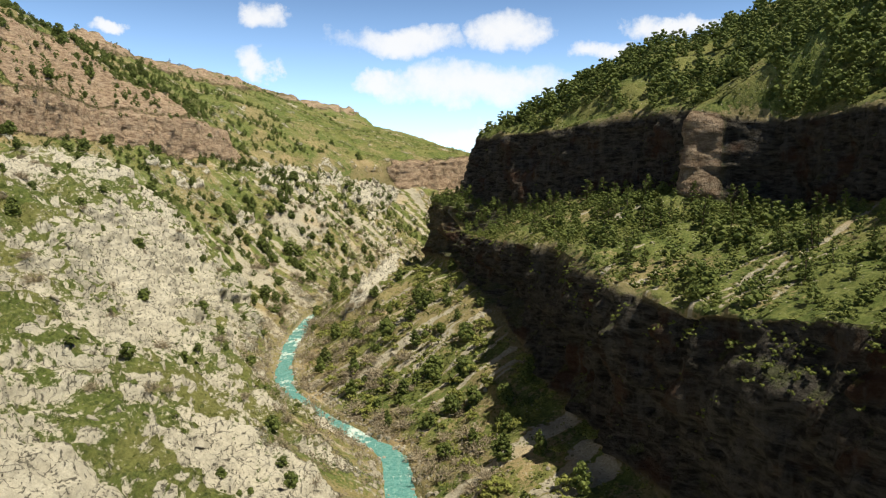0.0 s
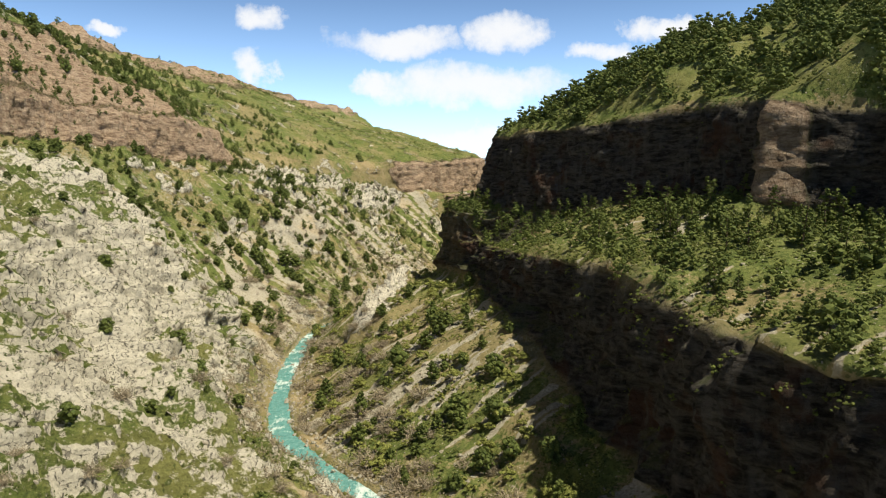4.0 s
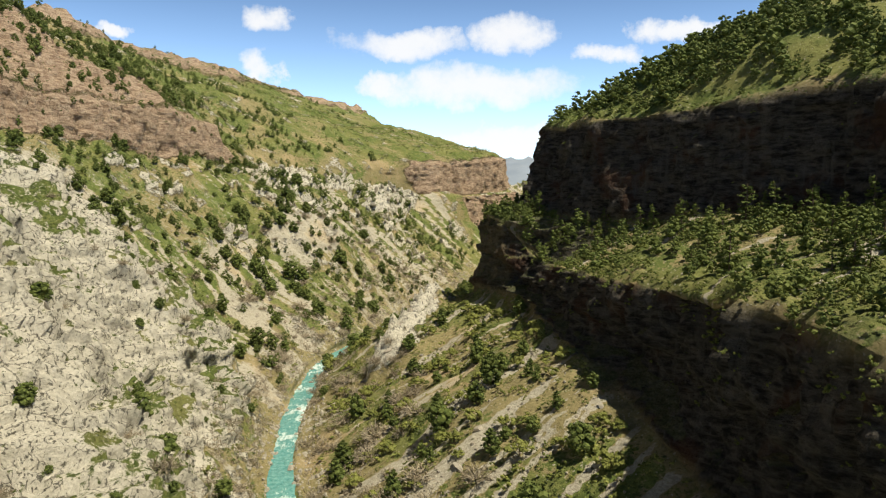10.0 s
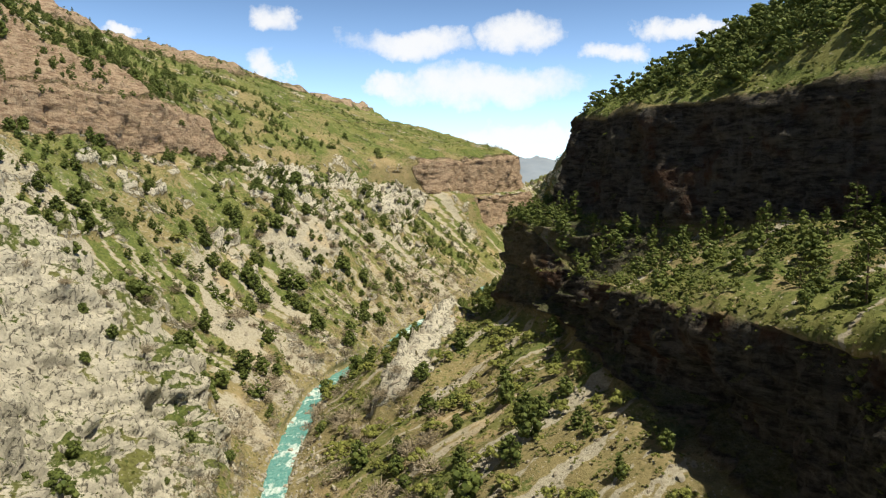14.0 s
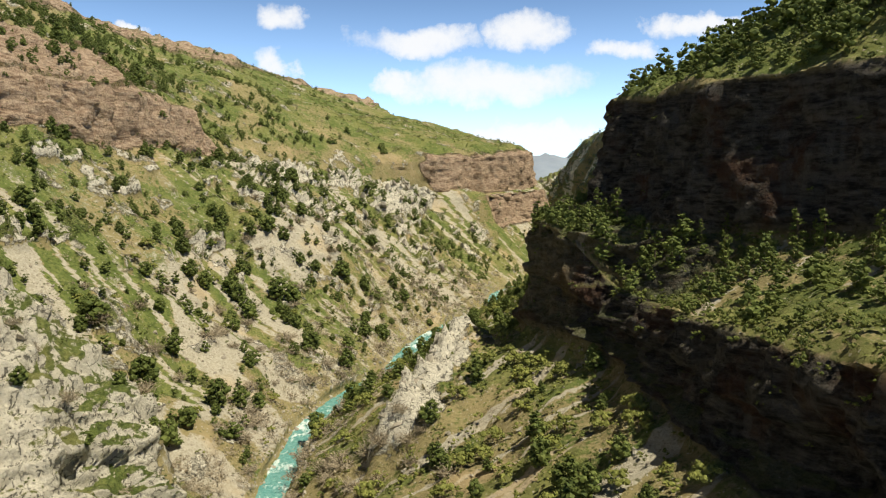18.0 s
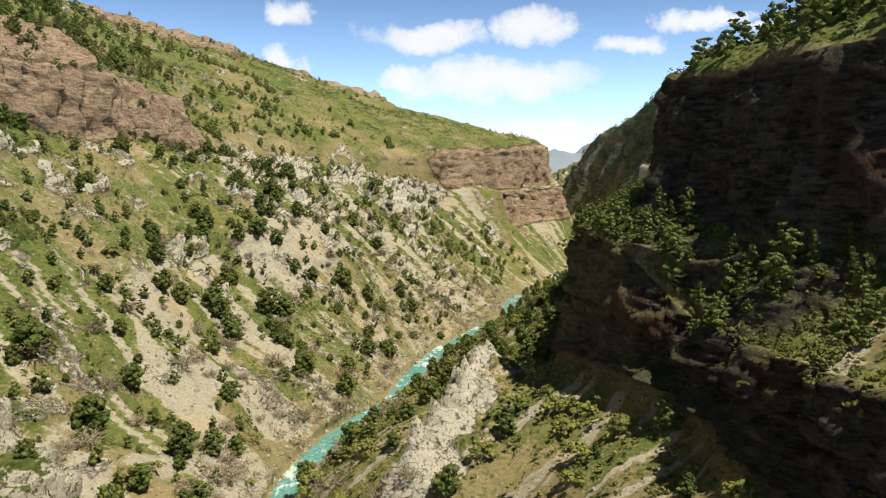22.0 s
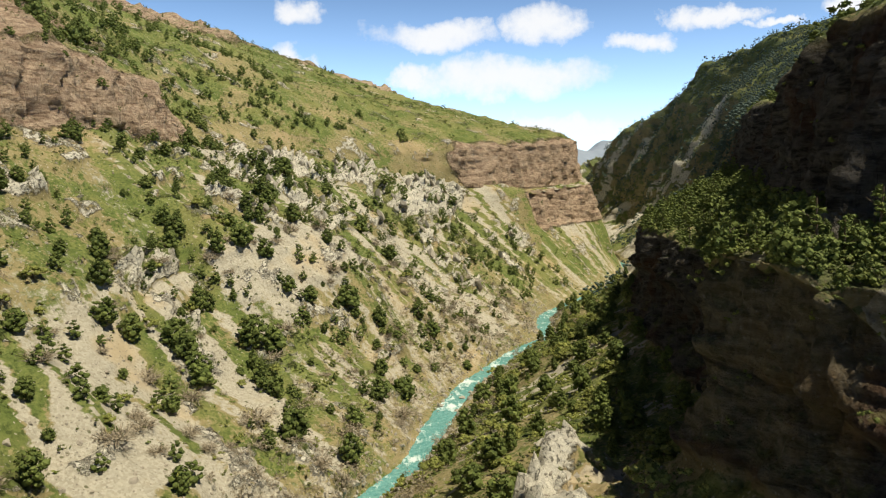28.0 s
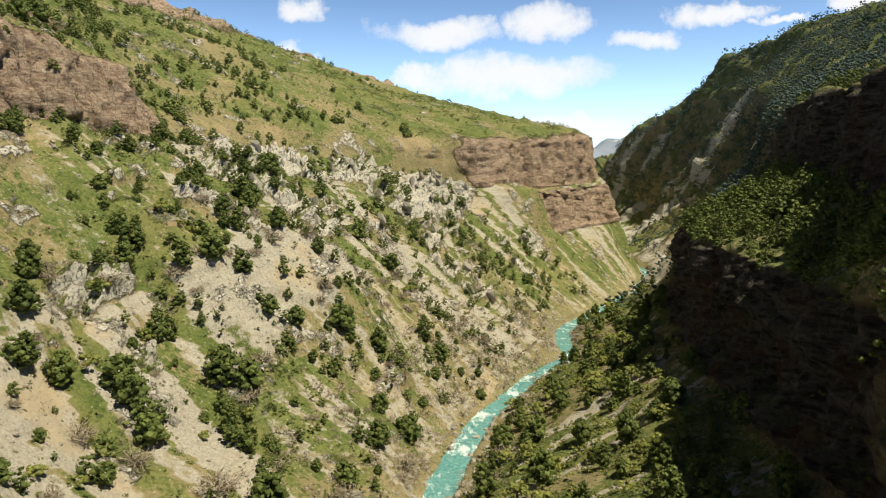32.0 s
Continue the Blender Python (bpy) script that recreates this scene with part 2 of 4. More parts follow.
def relief(X, Y, Z, S):
    """Weathers the swept sections and says what covers them."""
    strip = np.floor(S)
    n0 = normals(X, Y, Z)
    run = np.cumsum(np.hypot(np.diff(X, axis=1, prepend=X[:, :1]), np.diff(Z, axis=1, prepend=Z[:, :1])), 1)
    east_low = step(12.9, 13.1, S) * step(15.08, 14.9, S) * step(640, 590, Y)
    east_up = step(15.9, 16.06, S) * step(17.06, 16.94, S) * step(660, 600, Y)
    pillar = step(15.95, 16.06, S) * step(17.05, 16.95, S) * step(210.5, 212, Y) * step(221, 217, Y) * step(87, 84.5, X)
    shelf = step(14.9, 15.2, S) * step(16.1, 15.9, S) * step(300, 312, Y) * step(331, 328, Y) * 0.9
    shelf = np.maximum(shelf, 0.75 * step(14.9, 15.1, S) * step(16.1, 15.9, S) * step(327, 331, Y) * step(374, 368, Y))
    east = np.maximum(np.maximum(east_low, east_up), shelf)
    # the sunlit pillar and buttress take less of the shade-darkened wall colour
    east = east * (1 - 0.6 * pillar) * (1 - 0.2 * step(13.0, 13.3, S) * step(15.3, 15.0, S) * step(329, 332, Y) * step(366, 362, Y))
    far_red = step(703, 710, Y + 4 * vnoise(Z / 6, Y * 0, seed=36)) * step(1000, 830, Y)
    near_red = step(564, 552, Y + 5 * vnoise(Z / 7, Y * 0, seed=34))
    band = step(3.86, 4.05, S) * step(5.12, 4.9, S)
    red = band * np.maximum(near_red, far_red)
    # a lower red block under the far cliff
    block = step(5.9, 6.05, S) * step(7.2, 6.95, S) * step(728, 740, Y) * step(900, 830, Y)
    # the pillar's paler redstone stands for the sun on it
    red = np.maximum(np.maximum(red, block), pillar)
    # red steps above the band, broken by grass
    tiers = step(3.0, 3.2, S) * step(4.0, 3.9, S) * step(600, 500, Y) * step(-0.42, 0.0, fbm(Y / 34, Z / 12, octaves=3, seed=31) + 0.42 * np.sin(Z / 4.6) + 0.3 * step(520, 400, Y))
    cap = step(1.7, 1.95, S) * step(2.5, 2.25, S) * step(-0.6, -0.1, fbm(Y / 40, S * 4, octaves=3, seed=33))
    spur_edge = 307 - 11 * step(7.0, 7.6, S) + 4 * vnoise(run / 14, Y * 0, seed=2)
    spur = step(spur_edge + 5, spur_edge - 3, Y) * step(5.15, 5.6, S + 0.15 * vnoise(Y / 12, S * 0, seed=7)) * step(7.95, 7.6, S + 0.25 * vnoise(Y / 9, S * 0, seed=8))
    crag_field = fbm(Y / 46, run / 34, octaves=3, seed=11)
    crag = step(490, 530, Y) * step(735, 690, Y) * step(4.9, 5.15, S) * step(7.2, 6.4, S) * step(0.12, 0.34, crag_field + 0.25 * step(560, 660, Y) * step(6.4, 5.6, S))
    crag = np.maximum(crag, step(340, 380, Y) * step(540, 480, Y) * step(5.0, 5.3, S) * step(7.6, 7.0, S) * step(0.62, 0.78, fbm(Y / 30, run / 22, octaves=3, seed=14)))
    # sloping ribs over the river's west bank
    crag = np.maximum(crag, step(560, 590, Y) * step(720, 690, Y) * step(6.85, 7.0, S) * step(7.75, 7.5, S) * step(0.05, 0.3, fbm(Y / 20, run / 30, octaves=3, seed=15)))
    lime = np.clip(np.maximum(spur, crag), 0, 1)
    small = step(0.42, 0.58, fbm(Y / 9, run / 9, octaves=3, seed=21)) * (1 - east) * step(8.0, 7.8, S) * step(2.0, 2.6, S)
    # bare ribs and scree running down the slopes
    slant = Y + run * 0.35
    rib = fbm(slant / 7.0, run / 70, octaves=3, gain=0.55, seed=41)
    rib2 = fbm((Y - run * 0.45) / 3.6, run / 60, octaves=3, gain=0.55, seed=43)
    west = step(8.3, 7.9, S) * step(4.9, 5.4, S)
    east_slope = step(11.8, 12.1, S) * step(13.05, 12.9, S)
    ledge = step(14.95, 15.05, S) * step(16.05, 15.9, S)
    thin = fbm(slant / 3.4, run / 90, octaves=2, gain=0.5, seed=45)
    calm = 1 - 0.6 * step(360, 400, Y) * step(500, 460, Y) * step(6.7, 6.1, S)
    scree = calm * west * np.maximum(step(0.3, 0.46, rib), 0.9 * step(0.42, 0.56, thin)) * (0.6 + 0.4 * step(7.6, 6.6, S)) + east_slope * step(0.34, 0.52, rib2) * step(620, 560, Y) + ledge * 0.8 * step(0.62, 0.76, rib2) * step(520, 400, Y)
    # broad grey runs of scree, and a bare tan face
    runs = step(330, 345, Y) * step(640, 560, Y) * step(5.9, 6.5, S) * step(8.0, 7.8, S) * step(0.44, 0.54, fbm((Y + run * 0.3) / 13, run / 140, octaves=3, gain=0.45, seed=49))
    bare = step(458, 470, Y + 8 * vnoise(run / 9, Y * 0, seed=52)) * step(520, 508, Y + 8 * vnoise(run / 7, Y * 0, seed=53)) * step(6.45, 6.6, S + 0.12 * vnoise(Y / 9, S * 0, seed=54)) * step(7.25, 7.1, S + 0.12 * vnoise(Y / 7, S * 0, seed=55))
    # the broad fan below the spur's back, and the clay bank by the water
    fan = step(304, 316, Y) * step(420, 380, Y) * step(6.7, 6.95, S) * step(8.1, 7.9, S) * step(-0.35, 0.15, fbm(Y / 18, run / 22, octaves=2, seed=47))
    scree = np.clip(np.maximum(np.maximum(scree, fan), np.maximum(runs, bare)), 0, 1) * (1 - lime)
    bank = step(7.6, 7.9, S) * step(8.9, 8.6, S) + step(11.1, 11.4, S) * step(12.12, 12.0, S)
    # displacement along the normal
    water = step(7.9, 8.6, S) * step(12.3, 11.6, S)
    soft_amp = (1 - water) * (1 - 0.6 * east)
    d = soft_amp * (2.6 * fbm(Y / 38, run / 44, octaves=2, seed=1) + 0.9 * fbm(Y / 9, run / 12, octaves=3, seed=5) + 0.22 * fbm(Y / 2.2, run / 2.4, octaves=2, seed=9))
    d += (west * 1.7 + east_slope * 1.1) * fbm(slant / 15, run / 90, octaves=2, seed=51) * (1 - water) * step(8.0, 7.4, S)
    d += bare * (1.2 + 1.5 * (0.5 - np.abs(vnoise(slant / 3.5, run / 12, seed=56))) + 0.8 * fbm(Y / 2.5, run / 4, octaves=2, seed=57))
    # limestone: leaning slabs with open joints
    a = 0.62
    u, v = Y * np.cos(a) + run * np.sin(a), -Y * np.sin(a) + run * np.cos(a)
    u, v = u + 1.6 * fbm(Y / 9, run / 9, octaves=2, seed=61), v + 1.6 * fbm(Y / 9, run / 9, octaves=2, seed=63)
    c1, c2, cc = worley(u / 13, v / 6.0, 3)
    e1, e2, ee = worley(u / 5.0, v / 2.3, 5)
    slabs = 2.0 * (cc - 0.5) + 0.8 * (ee - 0.5) - 0.5 * step(0.10, 0.0, c2 - c1) - 0.25 * step(0.12, 0.0, e2 - e1)
    layer = (v / 7.0 + 0.35 * vnoise(u / 16, v / 16, seed=67)) % 1.0
    d += spur * (1.5 * (layer - 0.5) * step(-0.5, 0.3, vnoise(u / 22, v / 10, seed=69)) + slabs * 1.3 + 1.1 * fbm(u / 5.0, v / 1.6, octaves=2, seed=65))
    spikes = 1 - np.abs(vnoise(slant / 5.0, run / 16, seed=71)) * 2 + 0.6 * (1 - np.abs(vnoise(slant / 2.1, run / 6, seed=73)) * 2) + 0.7 * fbm(Y / 3, run / 3, octaves=3, seed=75)
    d += crag * (0.3 + 3.2 * np.clip(spikes, -0.5, 2)) + small * (0.6 + 0.8 * np.clip(spikes, 0, 2))
    # cliffs: strata, columns and hollows
    zz = Z + 1.2 * fbm(Y / 26, X / 26, octaves=2, seed=81)
    beds = (0.9 * np.abs(((zz / 4.6) % 1.0) - 0.35) + 0.35 * np.abs(((zz / 1.7) % 1.0) - 0.4)) * (1 - 0.45 * east)
    along = Y + 0.5 * X
    columns = 4.2 * (0.45 - np.abs(vnoise(along / 8.5, Z / 70, seed=83))) + 2.4 * (0.45 - np.abs(vnoise(along / 3.1, Z / 26, seed=85))) + 0.8 * fbm(along / 2.4, Z / 3.2, octaves=3, seed=87)
    k1, k2, kk = worley(along / 4.2 + 0.4 * vnoise(Z / 5, Y / 5, seed=88), Z / 5.5 + 0.4 * vnoise(Y / 5, Z / 5, seed=89), 9)
    columns += 1.7 * (kk - 0.5) - 0.7 * step(0.14, 0.0, k2 - k1)
    # buttresses with square edges that catch the light
    warp_a = along + 2.0 * vnoise(Z / 9, along / 14, seed=96)
    for width, tall, seed in ((9.0, 30.0, 97), (3.6, 11.0, 98)):
        columns += width * 0.36 * (_hash(np.floor(warp_a / width), np.floor(Z / tall + 0.3 * np.floor(warp_a / width)), np.zeros_like(Z), seed) - 0.5)
    columns += step(0.2, 0.7, vnoise(along / 22, Z / 30, seed=90)) * -2.5
    rock = np.maximum(east, red)
    # the red band: flat pillars parted by upright clefts
    zero = np.zeros_like(Z)
    pillars = 0.6 * fbm(along / 3.0, Z / 4.0, octaves=3, seed=141)
    for width, deep, seed in ((15.0, 4.5, 143), (5.6, 2.4, 145), (2.3, 1.0, 147)):
        at = warp_a / width + 0.25 * vnoise(Z / 11, along / 30, seed=seed)
        edge_gap = 0.5 - np.abs((at % 1.0) - 0.5)
        pillars += deep * (_hash(np.floor(at), zero, zero, seed) - 0.5) - 0.35 * deep * step(0.16, 0.02, edge_gap)
    d += east * (beds + columns) + red * (1 - east) * (0.4 * beds + pillars) + np.maximum(cap, tiers) * (0.6 * beds + 0.8 * pillars)
    d += step(13.7, 14.1, S) * step(15.25, 15.0, S) * step(620, 580, Y) * (1.3 * fbm(Y / 5, run / 5, octaves=3, seed=93) + 0.4)
    hollow = east_low * step(13.1, 13.4, S) * step(14.05, 13.8, S) * (3.4 + 2.6 * vnoise(Y / 17, Z / 14, seed=91))
    d -= hollow
    flat = n0.copy()
    sheer = np.maximum(rock, band)[..., None]
    flat[..., 2] *= 1 - 0.85 * sheer[..., 0]
    flat /= np.linalg.norm(flat, axis=-1, keepdims=True) + 1e-9
    far_wall = step(640, 760, Y) * step(12.2, 12.9, S)
    d += far_wall * (11 * (0.45 - np.abs(vnoise((Y + 0.4 * run) / 44, run / 150, seed=121))) + 5.0 * (0.45 - np.abs(vnoise((Y + 0.4 * run) / 15, run / 50, seed=123))) + 2.4 * fbm(Y / 9, run / 12, octaves=3, seed=125))
    d = np.where(YS[:, None] > 1400, d * 3, d)
    P = np.stack([X, Y, Z], -1) + flat * d[..., None]
    # rough skyline rocks along the crest
    P[..., 2] += cap * 4.5 * np.abs(fbm(Y / 11, X / 11, octaves=3, seed=95))
    # the limestone fin on the eastern slope: a steep western step, its back running into the slope
    ax, ay, bx, by = -19.0, 368.0, -41.0, 317.0
    ln = math.hypot(bx - ax, by - ay)
    ux, uy = (bx - ax) / ln, (by - ay) / ln
    f = ((P[..., 0] - ax) * ux + (P[..., 1] - ay) * uy) / ln
    off = (P[..., 0] - ax) * -uy + (P[..., 1] - ay) * ux + 2.0 * fbm(Y / 6, Z / 7, octaves=3, seed=221)
    ends = step(-0.06, 0.1, f) * step(1.04, 0.82, f) * step(12.02, 12.1, S)
    q1, q2, qq = worley((P[..., 1] - 0.7 * P[..., 0]) / 3.0, (P[..., 0] + 0.5 * P[..., 1]) / 1.6, 23)
    fin = ends * step(-1.8, 0.3, off) * np.where(off > 0, np.exp(-np.clip(off, 0, 60) / 11), 1)
    P[..., 2] += fin * (11.5 + 2.6 * fbm(Y / 7, X / 7, octaves=3, seed=223) + 3.6 * (qq - 0.5) - 1.5 * step(0.2, 0.0, q2 - q1))
    fin_rock = ends * step(-4.5, -2.5, off) * step(12, 7, off + 5 * fbm(Y / 9, X / 9, octaves=2, seed=225))
    lime = np.maximum(lime, fin_rock)
    scree = scree * (1 - fin_rock)
    shore = step(8.0, 8.8, S) * step(12.0, 11.2, S)
    P[..., 2] = np.where(shore > 0.6, np.minimum(P[..., 2], 0.6), P[..., 2])
    turf = fbm(Y / 16, run / 18, octaves=4, seed=101)
    n1 = normals(P[..., 0], P[..., 1], P[..., 2])
    meadow = step(2.2, 2.5, S) * step(4.0, 3.85, S) * step(480, 640, Y)
    hill = step(16.98, 17.1, S)
    far_side = step(590, 680, Y) * step(11.9, 12.3, S)
    far_scree = far_side * step(0.0, 0.3, fbm((Y + 0.5 * run) / 16, run / 130, octaves=3, seed=127) + 0.35 * step(14.5, 13.0, S)) * step(15.6, 14.2, S)
    scree = np.maximum(scree, far_scree)
    green = np.clip(0.42 + 0.12 * east_slope + 0.35 * far_side + 0.55 * turf + 0.35 * meadow + 0.75 * hill + 0.4 * ledge + 0.42 * west - 0.8 * scree, 0, 1)
    green *= 1 - (0.75 - 0.6 * hill) * step(0.55, 0.8, 1 - n1[..., 2])
    green *= (1 - bank * 0.4) * (1 - 0.55 * fin_rock)
    # parts of the far hill take the shade-darkened wall colour too
    east = np.maximum(east, np.maximum(far_side * step(15.9, 16.3, S) * step(17.1, 16.8, S) * step(700, 640, Y) * 0.9, 0.35 * step(700, 800, Y) * step(15.0, 16.2, S)))
    far_crag = far_side * step(0.12, 0.34, fbm((Y + 0.4 * run) / 26, run / 60, octaves=4, gain=0.62, seed=113)) * 0.85
    east = np.minimum(east, 1 - far_crag)
    mask = np.stack([np.clip(np.maximum(np.maximum(lime * (1 - 0.45 * crag * step(0.5, -0.1, spikes)), small * 0.55), np.maximum(cap * 0.3, far_crag)), 0, 1), np.clip(np.maximum(red, np.maximum(cap * 0.72, tiers * 0.75)), 0, 1), np.clip(np.maximum(scree, bank * 0.3), 0, 1), green], -1)
    return P, mask, np.clip(east, 0, 1), n1


P, MASK, EASTROCK, NORMAL = relief(X, Y, Z, S)


# ---- materials ----
class Graph:
    """Short words for node trees."""

    def __init__(self, name):
        self.mat = bpy.data.materials.new(name)
        self.mat.use_nodes = True
        self.nt = self.mat.node_tree
        self.nt.nodes.clear()
        self.out = self.nt.nodes.new("ShaderNodeOutputMaterial")
        self.bsdf = self.nt.nodes.new("ShaderNodeBsdfPrincipled")
        self.nt.links.new(self.bsdf.outputs[0], self.out.inputs[0])
        self.bsdf.inputs["Specular IOR Level"].default_value = 0.25

    def put(self, socket, v):
        if isinstance(v, (int, float)):
            socket.default_value = v
        elif isinstance(v, tuple):
            socket.default_value = (*v, 1) if len(v) == 3 and len(socket.default_value) == 4 else v
        else:
            self.nt.links.new(v, socket)

    def place(self, stretch=(1, 1, 1), space="world"):
        if space == "world":
            p = self.nt.nodes.new("ShaderNodeNewGeometry").outputs["Position"]
        else:
            p = self.nt.nodes.new("ShaderNodeTexCoord").outputs["Object"]
        mp = self.nt.nodes.new("ShaderNodeMapping")
        mp.inputs["Scale"].default_value = stretch
        self.nt.links.new(p, mp.inputs[0])
        return mp.outputs[0]

    def noise(self, where, scale, detail=4.0, rough=0.6, colour=False):
        n = self.nt.nodes.new("ShaderNodeTexNoise")
        n.inputs["Scale"].default_value, n.inputs["Detail"].default_value, n.inputs["Roughness"].default_value = scale, detail, rough
        self.nt.links.new(where, n.inputs["Vector"])
        return n.outputs["Color" if colour else "Fac"]

    def cracks(self, where, scale):
        n = self.nt.nodes.new("ShaderNodeTexVoronoi")
        n.feature, n.inputs["Scale"].default_value = "DISTANCE_TO_EDGE", scale
        self.nt.links.new(where, n.inputs["Vector"])
        return n.outputs["Distance"]

    def cells(self, where, scale):
        n = self.nt.nodes.new("ShaderNodeTexVoronoi")
        n.inputs["Scale"].default_value = scale
        self.nt.links.new(where, n.inputs["Vector"])
        return n.outputs["Color"]

    def dots(self, where, scale, share, size=0.36):
        """Small round spots with soft rims in a share of the cells."""
        n = self.nt.nodes.new("ShaderNodeTexVoronoi")
        n.inputs["Scale"].default_value = scale
        self.nt.links.new(where, n.inputs["Vector"])
        return self.math("MULTIPLY", self.ramp(n.outputs["Distance"], size, size * 0.6), self.ramp(self.split(n.outputs["Color"])[0], 1 - share, 1 - share + 0.03))

    def math(self, op, a, b=0.0):
        n = self.nt.nodes.new("ShaderNodeMath")
        n.operation = op
        self.put(n.inputs[0], a), self.put(n.inputs[1], b)
        return n.outputs[0]

    def ramp(self, v, a, b, lo=0.0, hi=1.0):
        n = self.nt.nodes.new("ShaderNodeMapRange")
        n.interpolation_type = "SMOOTHSTEP"
        for i, k in enumerate((a, b, lo, hi)):
            n.inputs[i + 1].default_value = k
        self.put(n.inputs[0], v)
        return n.outputs[0]

    def mix(self, f, a, b, blend="MIX"):
        n = self.nt.nodes.new("ShaderNodeMixRGB")
        n.blend_type = blend
        self.put(n.inputs[0], f), self.put(n.inputs[1], a), self.put(n.inputs[2], b)
        return n.outputs[0]

    def attribute(self, name):
        n = self.nt.nodes.new("ShaderNodeAttribute")
        n.attribute_name = name
        return n

    def bump(self, height, distance, before=None, strength=1.0):
        n = self.nt.nodes.new("ShaderNodeBump")
        n.inputs["Distance"].default_value, n.inputs["Strength"].default_value = distance, strength
        self.put(n.inputs["Height"], height)
        if before is not None:
            self.nt.links.new(before, n.inputs["Normal"])
        return n.outputs[0]

    def split(self, c):
        n = self.nt.nodes.new("ShaderNodeSeparateColor")
        self.nt.links.new(c, n.inputs[0])
        return n.outputs

    def done(self, colour, rough=0.9, normal=None):
        self.put(self.bsdf.inputs["Base Color"], colour)
        self.put(self.bsdf.inputs["Roughness"], rough)
        if normal is not None:
            self.nt.links.new(normal, self.bsdf.inputs["Normal"])
        return self.mat


def canyon_material():
    g = Graph("canyon_ground")
    at = g.attribute("cover")
    lime0, red0, scree0 = g.split(at.outputs["Color"])[:3]
    green0 = at.outputs["Alpha"]
    east = g.attribute("east_rock").outputs["Fac"]
    w = g.place()
    n_big, n_mid, n_fine, n_grit = g.noise(w, 0.035, 3), g.noise(w, 0.22, 5), g.noise(w, 1.1, 6, 0.65), g.noise(w, 5.0, 4, 0.7)
    edge = g.math("SUBTRACT", g.noise(w, 0.55, 6, 0.68), 0.5)
    sharp = lambda v, k=1.5: g.ramp(g.math("ADD", v, g.math("MULTIPLY", edge, k)), 0.38, 0.62)
    lime, red, scree, green = sharp(lime0, 1.5), sharp(red0, 0.8), sharp(scree0), sharp(green0, 2.2)
    # soil and dry grass
    soil = g.mix(n_mid, (0.24, 0.20, 0.095), (0.37, 0.305, 0.165))
    soil = g.mix(g.ramp(n_fine, 0.35, 0.7), soil, (0.22, 0.19, 0.09))
    soil = g.mix(g.ramp(n_big, 0.54, 0.68, 0, 0.8), soil, (0.40, 0.305, 0.175))
    # scree: pale chips
    chips = g.split(g.cells(w, 2.2))[0]
    gravel = g.mix(chips, (0.36, 0.325, 0.26), (0.50, 0.46, 0.38))
    gravel = g.mix(g.ramp(n_big, 0.54, 0.7, 0, 0.7), gravel, (0.50, 0.385, 0.235))
    # turf
    turf = g.mix(g.ramp(n_mid, 0.3, 0.7), (0.108, 0.145, 0.035), (0.215, 0.235, 0.076))
    turf = g.mix(g.ramp(n_fine, 0.42, 0.66), turf, (0.074, 0.102, 0.026))
    turf = g.mix(g.ramp(n_big, 0.46, 0.62, 0, 0.5), turf, (0.26, 0.24, 0.092))
    # limestone
    bent = g.nt.nodes.new("ShaderNodeVectorMath")
    bent.operation = "MULTIPLY_ADD"
    g.put(bent.inputs[0], g.noise(w, 0.25, 5, 0.65, colour=True)), g.put(bent.inputs[1], (2.6, 2.6, 2.6)), g.put(bent.inputs[2], w)
    lie = g.nt.nodes.new("ShaderNodeMapping")
    lie.inputs["Rotation"].default_value, lie.inputs["Scale"].default_value = (0.5, 0.35, 0.7), (0.36, 1.0, 1.0)
    g.put(lie.inputs[0], bent.outputs[0])
    joints = g.cracks(lie.outputs[0], 0.32)
    patchy = g.ramp(g.noise(w, 0.22, 5, 0.65), 0.42, 0.56)
    stone = g.mix(n_fine, (0.53, 0.49, 0.415), (0.78, 0.73, 0.63))
    stone = g.mix(g.ramp(n_mid, 0.5, 0.75, 0, 0.5), stone, (0.44, 0.40, 0.33))
    stone = g.mix(g.ramp(n_grit, 0.5, 0.75, 0, 0.35), stone, (0.24, 0.22, 0.185))
    stone = g.mix(g.math("MULTIPLY", patchy, g.ramp(joints, 0.035, 0.01, 0, 0.7)), stone, (0.06, 0.055, 0.045))

    near = g.nt.nodes.new("ShaderNodeVectorMath")
    near.operation = "MULTIPLY_ADD"
    g.put(near.inputs[0], g.noise(w, 0.12, 4, 0.6, colour=True)), g.put(near.inputs[1], (5.0, 5.0, 5.0)), g.put(near.inputs[2], w)

    def gashes(turn, stretch, scale, low, high):
        lay = g.nt.nodes.new("ShaderNodeMapping")
        lay.inputs["Rotation"].default_value, lay.inputs["Scale"].default_value = turn, stretch
        g.put(lay.inputs[0], near.outputs[0])
        return g.ramp(g.noise(lay.outputs[0], scale, 3, 0.55), low, high)

    gash = g.math("MAXIMUM", gashes((0.9, 0.2, 0.5), (1.0, 1.0, 0.3), 1.5, 0.60, 0.65), gashes((-0.5, 0.5, 0.2), (1.0, 0.28, 1.0), 1.15, 0.62, 0.67))
    stone = g.mix(g.math("MULTIPLY", gash, 0.75), stone, (0.075, 0.07, 0.055))
    # red sandstone in beds
    beds = g.noise(g.place((0.26, 0.26, 0.95)), 1.0, 6, 0.70)
    redstone = g.mix(g.ramp(beds, 0.34, 0.64), (0.25, 0.165, 0.115), (0.53, 0.40, 0.295))
    redstone = g.mix(g.ramp(n_mid, 0.5, 0.72, 0, 0.7), redstone, (0.50, 0.405, 0.305))
